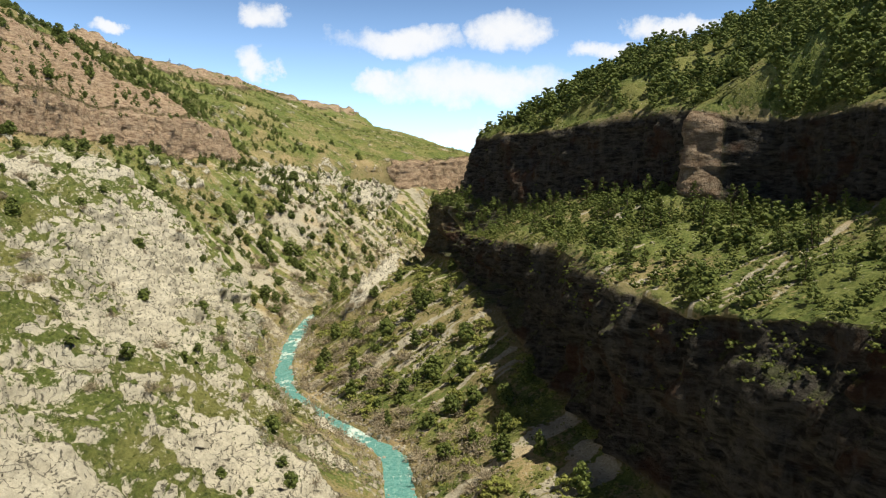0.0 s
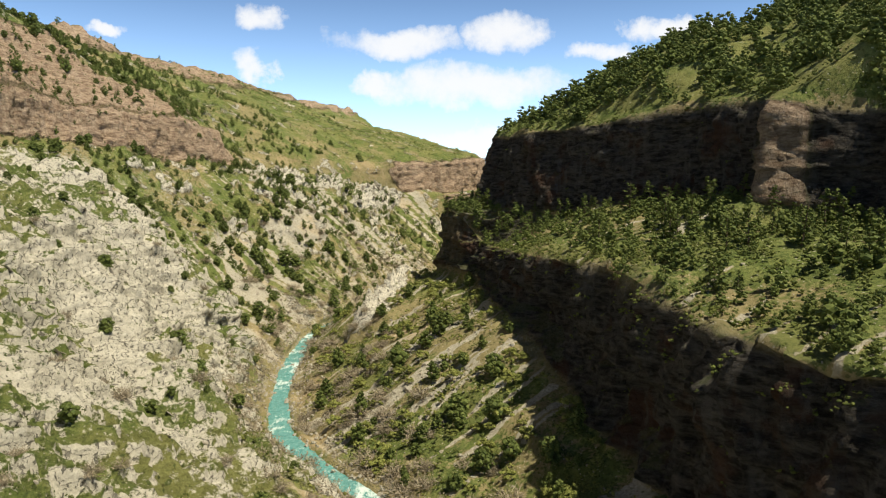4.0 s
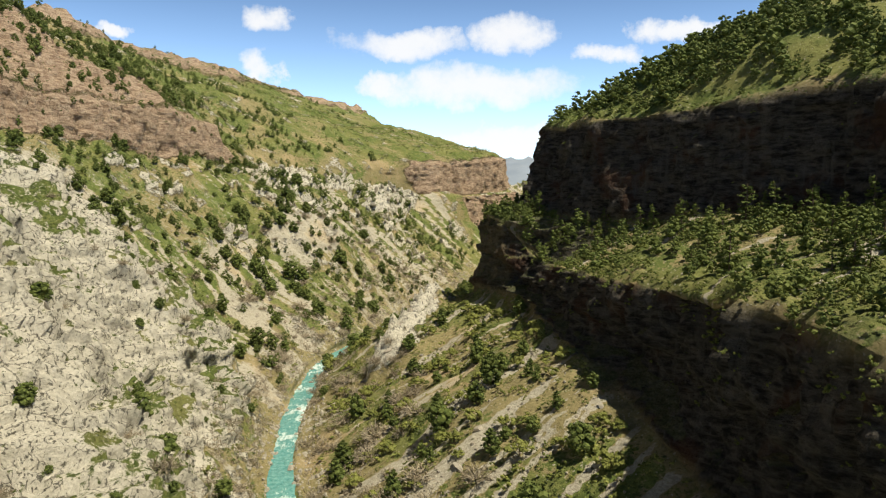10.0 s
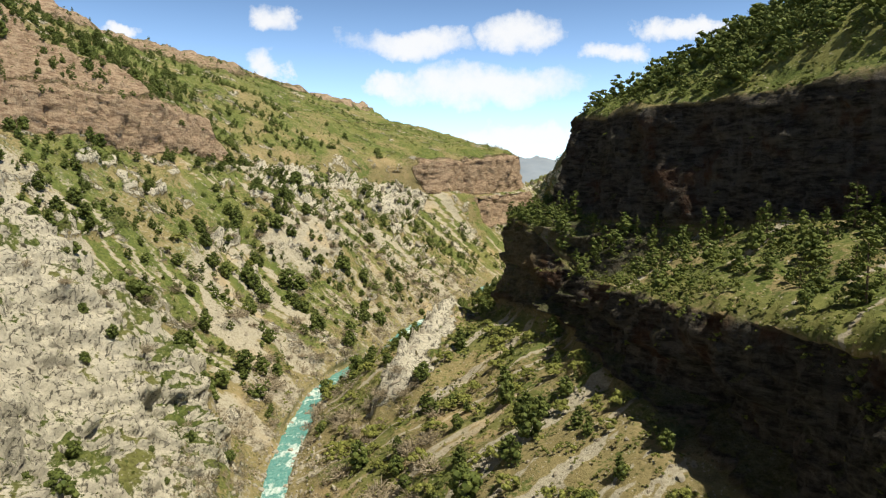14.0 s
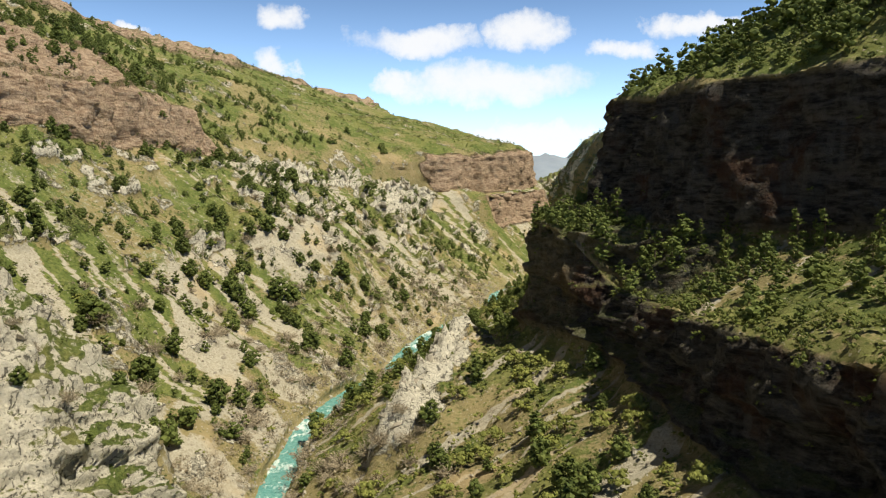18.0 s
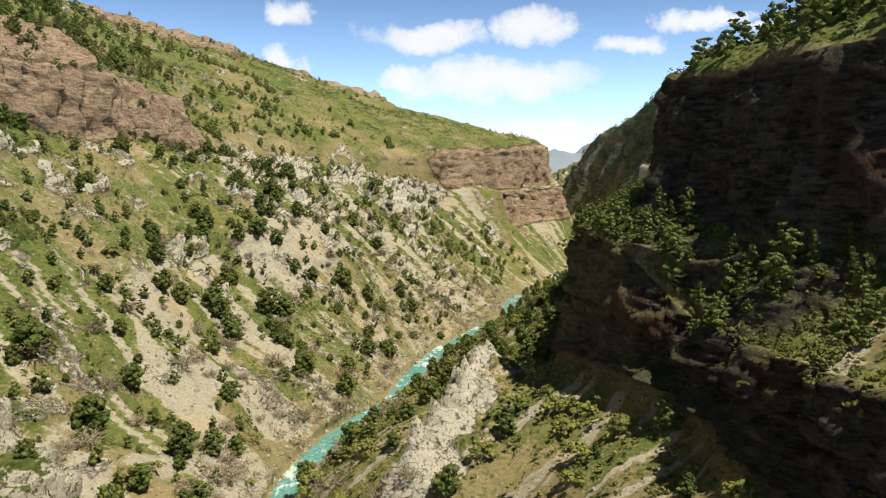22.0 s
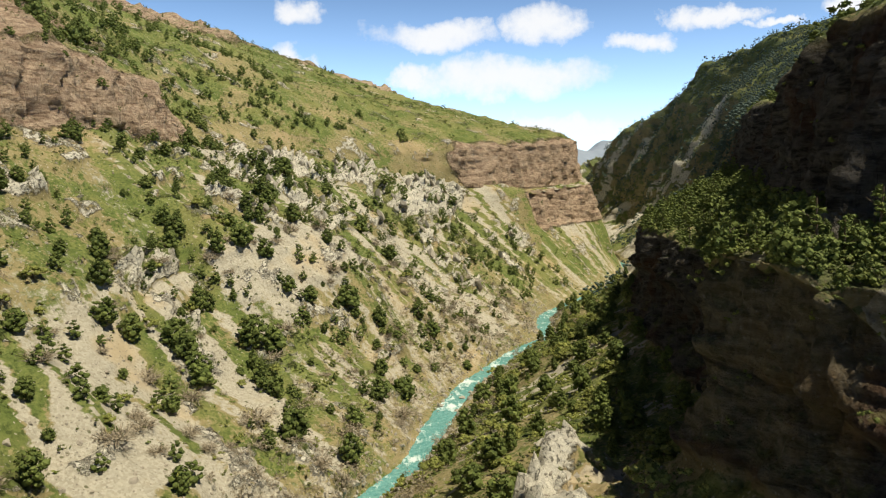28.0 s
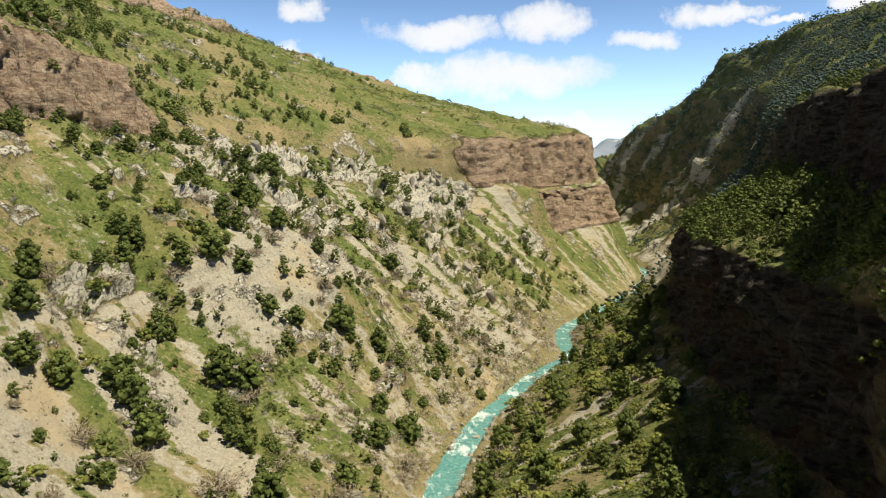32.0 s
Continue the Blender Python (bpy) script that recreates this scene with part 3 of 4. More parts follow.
    redstone = g.mix(g.ramp(n_fine, 0.56, 0.74, 0, 0.35), redstone, (0.20, 0.125, 0.09))
    # the eastern wall: grey-brown beds, rust-stained, all darkened to stand in for deep shade
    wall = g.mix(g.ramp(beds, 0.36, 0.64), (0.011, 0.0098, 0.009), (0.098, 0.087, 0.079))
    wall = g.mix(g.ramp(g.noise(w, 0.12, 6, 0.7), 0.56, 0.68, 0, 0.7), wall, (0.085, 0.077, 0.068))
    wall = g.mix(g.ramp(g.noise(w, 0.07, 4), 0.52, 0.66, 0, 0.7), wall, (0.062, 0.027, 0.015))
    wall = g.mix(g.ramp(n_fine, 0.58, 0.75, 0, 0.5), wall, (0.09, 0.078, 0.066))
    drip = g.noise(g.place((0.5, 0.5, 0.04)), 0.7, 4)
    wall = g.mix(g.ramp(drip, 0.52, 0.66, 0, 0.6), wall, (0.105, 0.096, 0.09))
    block = g.cracks(g.place((1.0, 1.0, 0.30)), 0.62)
    seam = g.math("MULTIPLY", g.ramp(n_mid, 0.46, 0.64), g.ramp(block, 0.06, 0.0, 0, 0.6))
    redstone = g.mix(seam, redstone, (0.07, 0.04, 0.03))
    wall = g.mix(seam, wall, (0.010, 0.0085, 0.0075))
    # tussocks, cushion plants and single stones
    soil = g.mix(g.math("MULTIPLY", g.dots(bent.outputs[0], 0.85, 0.45), 0.8), soil, (0.085, 0.095, 0.03))
    soil = g.mix(g.dots(bent.outputs[0], 1.7, 0.22), soil, (0.46, 0.42, 0.35))
    turf = g.mix(g.math("MULTIPLY", g.dots(bent.outputs[0], 0.7, 0.4), 0.8), turf, (0.06, 0.082, 0.022))
    turf = g.mix(g.dots(bent.outputs[0], 1.4, 0.16), turf, (0.40, 0.37, 0.28))
    gravel = g.mix(g.math("MULTIPLY", g.dots(bent.outputs[0], 0.75, 0.16), 0.85), gravel, (0.10, 0.10, 0.045))
    gravel = g.mix(g.dots(w, 1.5, 0.2), gravel, (0.25, 0.22, 0.18))
    c = g.mix(green, soil, turf)
    c = g.mix(scree, c, gravel)
    c = g.mix(lime, c, g.mix(g.ramp(g.math("ADD", green0, g.math("MULTIPLY", edge, 1.6)), 0.72, 0.9), stone, turf))
    c = g.mix(red, c, redstone)
    ledge_turf = g.ramp(g.math("ADD", g.split(g.nt.nodes.new("ShaderNodeNewGeometry").outputs["Normal"])[2], g.math("MULTIPLY", edge, 0.8)), 0.62, 0.8)
    flat_turf = g.ramp(g.math("ADD", g.split(g.nt.nodes.new("ShaderNodeNewGeometry").outputs["Normal"])[2], g.math("MULTIPLY", edge, 0.5)), 0.86, 1.02)
    c = g.mix(g.math("MULTIPLY", red, g.math("MULTIPLY", flat_turf, 0.7)), c, turf)
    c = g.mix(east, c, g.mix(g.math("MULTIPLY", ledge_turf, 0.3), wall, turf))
    hard = g.math("MAXIMUM", g.math("MAXIMUM", red, east), lime)
    b = g.bump(n_fine, 0.5)
    b = g.bump(g.math("MULTIPLY", hard, g.noise(w, 0.45, 7, 0.7)), 0.9, b)
    b = g.bump(g.math("MULTIPLY", g.math("MAXIMUM", red, east), g.math("MINIMUM", block, 0.15)), 1.0, b)
    b = g.bump(n_grit, 0.12, b)
    b = g.bump(g.math("MULTIPLY", lime, gash), -0.5, b)
    b = g.bump(g.math("MULTIPLY", g.math("MAXIMUM", red, east), beds), 0.9, b)
    return g.done(c, 0.95, b)


CANYON = canyon_material()


def water_material():
    g = Graph("river_water")
    w = g.place()
    ripple = g.noise(w, 0.9, 5, 0.6)
    foam = g.ramp(g.math("ADD", g.noise(g.place((1.0, 0.45, 1.0)), 0.55, 6, 0.72), g.math("MULTIPLY", g.math("SUBTRACT", g.noise(w, 0.06, 2), 0.5), 0.9)), 0.53, 0.70)
    deep = g.mix(g.ramp(ripple, 0.3, 0.7), (0.09, 0.30, 0.30), (0.22, 0.46, 0.44))
    c = g.mix(foam, deep, (0.72, 0.82, 0.82))
    b = g.bump(ripple, 0.5)
    b = g.bump(g.noise(w, 3.0, 4), 0.12, b)
    g.bsdf.inputs["Specular IOR Level"].default_value = 0.5
    return g.done(c, g.mix(foam, (0.22, 0.22, 0.22), (0.7, 0.7, 0.7)), b)


WATER = water_material()


# ---- helpers for building ----
def shown(name, me, material, smooth=False):
    ob = new(name, me)
    me.materials.append(material)
    if smooth:
        me.polygons.foreach_set("use_smooth", np.ones(len(me.polygons), bool))
    return ob


def sheet(name, grid, faces, cover=None, rock=None, smooth=False):
    """A mesh of those quads of the grid of points, with what covers them."""
    flat = grid.reshape(-1, 3)
    used, inv = np.unique(faces.ravel(), return_inverse=True)
    me = bpy.data.meshes.new(name)
    me.vertices.add(len(used))
    me.vertices.foreach_set("co", flat[used].ravel())
    me.loops.add(faces.size)
    me.loops.foreach_set("vertex_index", inv.ravel().astype(np.int32))
    me.polygons.add(len(faces))
    me.polygons.foreach_set("loop_start", np.arange(0, faces.size, 4, dtype=np.int32))
    me.update(calc_edges=True)
    me.validate()
    if cover is not None:
        a = me.attributes.new("cover", "FLOAT_COLOR", "POINT")
        a.data.foreach_set("color", cover.reshape(-1, 4)[used].ravel())
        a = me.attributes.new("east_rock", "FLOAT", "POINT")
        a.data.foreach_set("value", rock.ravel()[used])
    ob = shown(name, me, CANYON, smooth)
    return ob


def quads(rows, cols):
    i, j = np.meshgrid(np.arange(rows - 1), np.arange(cols - 1), indexing="ij")
    a = i * cols + j
    return np.stack([a, a + 1, a + cols + 1, a + cols], -1).reshape(-1, 4)


# ---- the canyon ----
rows, cols = P.shape[:2]
F = quads(rows, cols)
fs = (0.5 * (S[:-1, :-1] + S[1:, 1:])).ravel()
fy = (0.5 * (Y[:-1, :-1] + Y[1:, 1:])).ravel()
zone = np.zeros(len(F), int)
zone[(fs > 13) & (fs < 15) & (fy < 620)] = 1
zone[(fs > 16) & (fs < 17) & (fy < 640)] = 2
zone[(fs > 4) & (fs < 5) & (fy < 600)] = 3
zone[(fs > 4) & (fs < 5) & (fy > 700) & (fy < 900)] = 4
zone[(fs > 6) & (fs < 7) & (fy > 730) & (fy < 900)] = 5
zone[(fs > 5.5) & (fs < 8) & (fy < 308)] = 6
ZONES = [
    ("ground", "grassy canyon slopes with bare soil and pale scree", "ground", True),
    ("cliff_lower_east", "grey-brown cliff with rust stains below the ledge, shade darkened into its colour", "cliff", False),
    ("cliff_upper_east", "layered sandstone cliff with shade darkened into its colour under the wooded hill", "cliff", False),
    ("cliff_west", "weathered red sandstone band across the western slope", "cliff", False),
    ("cliff_far", "sunlit red sandstone cliff below a green meadow", "cliff", False),
    ("cliff_block_far", "lower red sandstone block under the far cliff", "cliff", False),
    ("rock_slope_west", "pale cracked limestone slabs with tufts of grass", "rock slope", False),
]
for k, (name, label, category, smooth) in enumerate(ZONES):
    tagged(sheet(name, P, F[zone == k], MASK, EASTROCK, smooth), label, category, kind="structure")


def river_sheet():
    ys = np.arange(-190, 1400, 1.5)
    rx = line(RIVER, ys)[0]
    t = np.linspace(-1, 1, 15)
    lean = np.abs(np.gradient(rx, ys))
    half = 4.3 * np.sqrt(1 + np.minimum(lean, 1.2) ** 2)
    gx = rx[:, None] + half[:, None] * t
    gy = np.repeat(ys[:, None], 15, 1)
    gz = 0.16 * fbm(gx / 2.2, gy / 3.0, octaves=3, seed=131) + 0.10 * fbm(gx / 0.9, gy / 1.2, octaves=2, seed=137)
    ob = sheet("river", np.stack([gx, gy, gz], -1), quads(*gx.shape), smooth=True)
    ob.data.materials[0] = WATER
    return tagged(ob, "turquoise mountain river with white rapids between boulders", "river", kind="structure")


river_sheet()


# ---- plants: leaves, twigs and trunks ----
rng = np.random.default_rng(7)


def foliage_material(name, dark, light, rough=0.75):
    g = Graph(name)
    geo = g.nt.nodes.new("ShaderNodeNewGeometry")
    tone = g.nt.nodes.new("ShaderNodeObjectInfo").outputs["Random"]
    c = g.mix(geo.outputs["Random Per Island"], dark, light)
    c = g.mix(g.math("MULTIPLY", tone, 0.45), c, tuple(v * 0.55 for v in dark))
    c = g.mix(g.ramp(g.noise(g.place(), 0.5, 3), 0.4, 0.7, 0, 0.4), c, light)
    return g.done(c, rough)


def bark_material():
    g = Graph("bark")
    w = g.place((6, 6, 1.2), "object")
    c = g.mix(g.noise(w, 2.0, 5), (0.07, 0.05, 0.035), (0.19, 0.145, 0.105))
    return g.done(c, 0.9, g.bump(g.noise(w, 3.0, 4), 0.05))


JUNIPER = foliage_material("juniper_needles", (0.060, 0.088, 0.021), (0.162, 0.194, 0.050))
PINE = foliage_material("spruce_needles", (0.060, 0.088, 0.020), (0.160, 0.190, 0.046))
WILLOW = foliage_material("spring_leaves", (0.12, 0.14, 0.03), (0.30, 0.31, 0.085))
SHRUB = foliage_material("shrub_leaves", (0.062, 0.085, 0.02), (0.18, 0.20, 0.05))
TWIGS = foliage_material("bare_twigs", (0.25, 0.205, 0.145), (0.47, 0.40, 0.30))
TURF = foliage_material("grass_tuft", (0.085, 0.12, 0.02), (0.22, 0.24, 0.06))
# far trees: the blue of distance haze is mixed into the needles
HAZED_FIR = foliage_material("hazed_fir_needles", (0.044, 0.070, 0.062), (0.108, 0.150, 0.125))
BARK = bark_material()


def unit(v):
    return v / (np.linalg.norm(v, axis=-1, keepdims=True) + 1e-9)


def leaf_quads(centres, out, size, r, ratio=0.62):
    """Bent-free small blades: one four-sided piece round each centre, facing roughly outwards."""
    n = unit(out + 0.75 * r.normal(size=centres.shape))
    a = unit(np.cross(n, r.normal(size=centres.shape)))
    b = np.cross(n, a)
    size = np.asarray(size).reshape(-1, 1) * np.ones((len(centres), 1))
    a, b = a * size, b * size * ratio
    v = np.stack([centres - a, centres - 0.2 * a - b, centres + a, centres + 0.2 * a + b], 1)
    return v.reshape(-1, 3)


def quad_mesh(name, verts):
    n = len(verts) // 4
    me = bpy.data.meshes.new(name)
    me.vertices.add(len(verts))
    me.vertices.foreach_set("co", verts.ravel())
    me.loops.add(4 * n)
    me.loops.foreach_set("vertex_index", np.arange(4 * n, dtype=np.int32))
    me.polygons.add(n)
    me.polygons.foreach_set("loop_start", np.arange(0, 4 * n, 4, dtype=np.int32))
    me.update(calc_edges=True)
    return me


# a twelve-sided core for a clump of leaves
_axis = {(k, s): np.eye(3)[k] * s * 1.0 for k in range(3) for s in (-1, 1)}
CORE = []
for ka, kb in ((0, 1), (1, 2), (2, 0)):
    kc = 3 - ka - kb
    for sa in (-1, 1):
        for sb in (-1, 1):
            up_, dn_ = np.zeros(3), np.zeros(3)
            up_[[ka, kb, kc]], dn_[[ka, kb, kc]] = (sa * 0.56, sb * 0.56, 0.56), (sa * 0.56, sb * 0.56, -0.56)
            q4 = [_axis[(ka, sa)], up_, _axis[(kb, sb)], dn_]
            CORE.append(q4 if sa * sb < 0 else q4[::-1])
CORE = np.array(CORE)


def clump_cores(centres, radii, r, squash=0.8):
    """A rough dodecahedron inside each clump, so that the crown is no hollow shell."""
    out = []
    for c, rad in zip(centres, radii):
        a = 6.28 * r.random()
        turn = np.array([[math.cos(a), -math.sin(a), 0], [math.sin(a), math.cos(a), 0], [0, 0, 1]])
        out.append((CORE.reshape(-1, 3) @ turn.T) * rad * 0.62 * np.array([1, 1, squash]) * (0.85 + 0.3 * r.random(3)) + c)
    return np.vstack(out)


def clump_leaves(centres, radii, count, size, r, squash=0.8):
    return np.vstack([clump_cores(centres, radii, r, squash), clump_shell(centres, radii, count, size, r, squash)])


def clump_shell(centres, radii, count, size, r, squash=0.8):
    k = np.repeat(np.arange(len(centres)), count)
    way = unit(r.normal(size=(len(k), 3)))
    way[:, 2] = np.abs(way[:, 2]) * 1.0 - 0.25
    p = centres[k] + way * radii[k, None] * (0.72 + 0.34 * r.random((len(k), 1))) * np.array([1, 1, squash])
    return leaf_quads(p, way, size * (0.6 + 0.8 * r.random(len(k))), r)


def juniper_crown(seed, clumps=30, count=13, leaf=0.042, slim=0.30, point=0.75):
    """A dense crown, one metre tall: clumps inside an egg-shaped, lopsided outline."""
    r = np.random.default_rng(seed)
    h = 0.08 + 0.84 * (np.arange(clumps) + r.random(clumps)) / clumps
    wide = slim * np.clip(np.sin(np.pi * np.clip(h * 0.88 + 0.14, 0, 1)) ** point, 0.12, 1)
    ang = 2.4 * np.arange(clumps) + r.random(clumps)
    rad = wide * (0.35 + 0.55 * r.random(clumps))
    lean = 0.07 * r.normal(size=2)
    c = np.stack([np.cos(ang) * rad + lean[0] * h, np.sin(ang) * rad + lean[1] * h, h], 1)
    return clump_leaves(c, wide * (0.34 + 0.3 * r.random(clumps)) + 0.03, count, leaf, r, 0.85)


def pine_crown(seed, tiers=9, leaf=0.045):
    r = np.random.default_rng(seed)
    cs, rs = [], []
    for t in range(tiers):
        h = 0.14 + 0.82 * t / tiers
        reach = 0.23 * (1 - h) ** 0.75 + 0.02
        for k in range(max(3, int(5 * (1 - h)) + 1)):
            a = r.random() * 6.28
            far = reach * (0.35 + 0.75 * r.random())
            cs.append((math.cos(a) * far, math.sin(a) * far, h - far * 0.28 + 0.03 * r.normal()))
            rs.append(0.045 + 0.30 * reach)
    return clump_leaves(np.array(cs), np.array(rs) * 0.9, 9, leaf * 0.8, r, 0.5)


def bush_crown(seed, clumps=14, count=15, leaf=0.05):
    r = np.random.default_rng(seed)
    a, d = r.random(clumps) * 6.28, np.sqrt(r.random(clumps)) * 0.52
    h = 0.22 + 0.62 * (1 - (d / 0.6) ** 2) * (0.45 + 0.55 * r.random(clumps))
    c = np.stack([np.cos(a) * d, np.sin(a) * d, h], 1)
    return clump_leaves(c, 0.15 + 0.12 * r.random(clumps), count, leaf, r, 0.9)


def twig_crown(seed, twigs=170, fuzz_size=0.06):
    """Bare brush: thin forked blades rising from one foot."""
    r = np.random.default_rng(seed)
    way = unit(np.stack([r.normal(size=twigs), r.normal(size=twigs), 0.5 + 0.9 * r.random(twigs)], 1))
    start = way * (0.12 + 0.45 * r.random((twigs, 1)))
    end = start + unit(way + 0.6 * r.normal(size=(twigs, 3))) * (0.22 + 0.28 * r.random((twigs, 1)))
    side = unit(np.cross(way, r.normal(size=(twigs, 3)))) * 0.018
    v = np.stack([start - side, start + side, end + side * 0.5, end - side * 0.5], 1).reshape(-1, 3)
    k = r.integers(twigs, size=twigs * 2)
    fuzz = start[k] + (end - start)[k] * r.random((len(k), 1)) * 1.15 + 0.05 * r.normal(size=(len(k), 3))
    return np.vstack([v, leaf_quads(fuzz, way[k] + 0.5 * r.normal(size=(len(k), 3)), fuzz_size * (0.6 + 0.8 * r.random(len(k))), r, 0.3)])


def trunk_mesh(seed, height=0.5, radius=0.035, limbs=3):
    """A tapered, slightly bent trunk with limbs."""
    r = random.Random(seed)
    bm = bmesh.new()

    def tube(a, b, ra, rb, sides=6, bends=3):
        ring0 = None
        a, b = Vector(a), Vector(b)
        up = (b - a).normalized()
        s = up.orthogonal().normalized()
        t = up.cross(s)
        for i in range(bends + 1):
            f = i / bends
            c = a.lerp(b, f) + (s * r.uniform(-1, 1) + t * r.uniform(-1, 1)) * ra * 0.5 * (0 < i < bends)
            rad = ra + (rb - ra) * f
            ring = [bm.verts.new(c + (s * math.cos(k * 6.2832 / sides) + t * math.sin(k * 6.2832 / sides)) * rad) for k in range(sides)]
            if ring0:
                for k in range(sides):
                    bm.faces.new((ring0[k], ring0[(k + 1) % sides], ring[(k + 1) % sides], ring[k]))
            ring0 = ring
        bm.faces.new(ring0)

    tube((0, 0, -0.06), (0.02, 0.01, height), radius, radius * 0.4)
    for k in range(limbs):
        h = height * (0.25 + 0.6 * k / limbs)
        a = k * 2.4 + r.random()
        tube((0.01, 0, h), (math.cos(a) * 0.2, math.sin(a) * 0.2, h + 0.14), radius * 0.45, radius * 0.15, 5, 2)
    me = bpy.data.meshes.new("trunk")
    bm.to_mesh(me)
    bm.free()
    return me


def part(name, me, material, parent, label=""):
    ob = new(name, me)
    if not me.materials:
        me.materials.append(material)
    ob.parent = parent
    return tagged(ob, label)


def plant(name, crown, leaf, trunk, label, category, group, crown_label=""):
    """A plant one metre tall at the origin; copies are scaled to their height."""
    base = new(name)
    tagged(base, label, category, group, "thing")
    part("trunk", trunk, BARK, base)
    part("crown", quad_mesh("crown", crown), leaf, base, crown_label)
    return base


def variants(name, crowns, leaf, trunk_kw, label, category, group):
    return [plant(name, c, leaf, trunk_mesh(n + 3, **trunk_kw), label, category, group) for n, c in enumerate(crowns)]


# ---- where plants stand ----
AREA = np.linalg.norm(np.cross(np.gradient(P, axis=1), np.gradient(P, axis=0)), axis=-1)
UPNESS = NORMAL[..., 2]


def field(y0, y1, s0, s1, least_up=0.35):
    return (Y > y0) & (Y < y1) & (S > s0) & (S < s1) & (UPNESS > least_up)


def scatter(weight, count, gap, r, taken=None):
    """Spots on the ground, drawn by weight times area, kept apart from one another."""
    w = (weight * AREA).ravel()
    w = np.clip(w, 0, None)
    picks = r.choice(len(w), size=min(count * 6, int((w > 0).sum())), replace=False, p=w / w.sum())
    flat = P.reshape(-1, 3)
    spots, cells = [], {}
    for q in (taken or []):
        cells.setdefault((int(q[0] // gap), int(q[1] // gap)), []).append(q)
    for i in picks:
        q = flat[i]
        c = (int(q[0] // gap), int(q[1] // gap))
        near = [o for a in (-1, 0, 1) for b in (-1, 0, 1) for o in cells.get((c[0] + a, c[1] + b), ())]
        if all((o[0] - q[0]) ** 2 + (o[1] - q[1]) ** 2 + (o[2] - q[2]) ** 2 > gap * gap for o in near):
            cells.setdefault(c, []).append(q)
            spots.append(q)
            if len(spots) == count:
                break
    return np.array(spots)


def ground_at(x, y):
    """The highest ground near a place of the plan that is not a sheer wall."""
    i = int(np.argmin(np.abs(YS - y)))
    row = P[max(i - 1, 0) : i + 2].reshape(-1, 3)
    near = row[np.hypot(row[:, 0] - x, row[:, 1] - y) < 1.6]
    if not len(near):
        near = row[[np.argmin(np.hypot(row[:, 0] - x, row[:, 1] - y))]]
    return Vector((x, y, float(np.median(near[:, 2]))))


def stand(kinds, spots, low, high, r, wide=(0.9, 1.25), sink=0.04, label=None):
    """Copies of the plants on the spots, turned and scaled."""
    for q in spots:
        src = kinds[int(r.integers(len(kinds)))]
        h = low + (high - low) * r.random() ** 1.5
        s = h * (wide[0] + (wide[1] - wide[0]) * r.random())
        m = Matrix.LocRotScale(Vector(q) - Vector((0, 0, h * sink)), Euler((0.06 * r.normal(), 0.06 * r.normal(), 6.28 * r.random())), (s, s, h))
        made = copy_thing(src, m)
        if label:
            made["label"] = label


def drop_source(kinds):
    for src in kinds:
        for o in (*src.children_recursive, src):
            bpy.data.objects.remove(o)


def merged(name, crowns, leaf, spots, low, high, r, label, category, wide=(0.9, 1.3)):
    """Many plants that nobody could count, as one mesh."""
    parts_ = []
    for q in spots:
        v = crowns[int(r.integers(len(crowns)))]
        h = low + (high - low) * r.random() ** 1.4
        s = h * (wide[0] + (wide[1] - wide[0]) * r.random())
        a = 6.28 * r.random()
        x, y = v[:, 0] * math.cos(a) - v[:, 1] * math.sin(a), v[:, 0] * math.sin(a) + v[:, 1] * math.cos(a)
        parts_.append(np.stack([x * s + q[0], y * s + q[1], v[:, 2] * h + q[2] - 0.05 * h], 1))
    ob = shown(name, quad_mesh(name, np.vstack(parts_)), leaf)
    return tagged(ob, label, category, kind="stuff")


juniper_crowns = [juniper_crown(s, slim=w, point=p) for s, w, p in ((1, 0.31, 0.75), (2, 0.38, 0.5), (3, 0.27, 1.0), (4, 0.42, 0.45), (5, 0.33, 0.8))]
pine_crowns = [pine_crown(s) for s in (11, 12, 13)]
bush_crowns = [bush_crown(s) for s in (21, 22, 23)]
twig_crowns = [twig_crown(s) for s in (31, 32, 33)]
light_juniper = [juniper_crown(s, clumps=13, count=6, leaf=0.056, slim=w, point=p) for s, w, p in ((41, 0.36, 0.6), (42, 0.40, 0.5), (43, 0.28, 1.0), (44, 0.33, 0.7))]
light_bush = [bush_crown(s, clumps=4, count=6, leaf=0.08) for s in (51, 52, 53, 54)]
light_twig = [twig_crown(s, twigs=30, fuzz_size=0.11) for s in (61, 62)]
tuft_crowns = [clump_shell(np.array([[0, 0, 0.3]]), np.array([0.5]), 7, 0.34, np.random.default_rng(s)) for s in (81, 82, 83)]
far_crowns = [juniper_crown(s, clumps=6, count=0, leaf=0.12, slim=0.36) for s in (71, 72, 73)]

west_trees = variants("juniper_tree", juniper_crowns, JUNIPER, {}, "dark green rounded juniper on the grassy slope", "tree", "junipers of the western slope")
ledge_trees = variants("conifer_tree", pine_crowns, PINE, {"height": 0.9, "radius": 0.022, "limbs": 3}, "slender conifer with tiered branches on the cliff ledge", "tree", "conifers of the ledge")
bank_trees = variants("riverside_tree", juniper_crowns[:3], JUNIPER, {}, "dense dark green juniper on the shaded river bank", "tree", "trees of the eastern bank")
willow_bushes = variants("willow_bush", bush_crowns, WILLOW, {"height": 0.4}, "yellow-green willow bush in fresh spring leaf", "bush", "willow bushes")
bare_bushes = variants("bare_shrub", twig_crowns, TWIGS, {"height": 0.3, "radius": 0.025}, "leafless grey-brown shrub on the stony slope", "shrub", "bare shrubs")
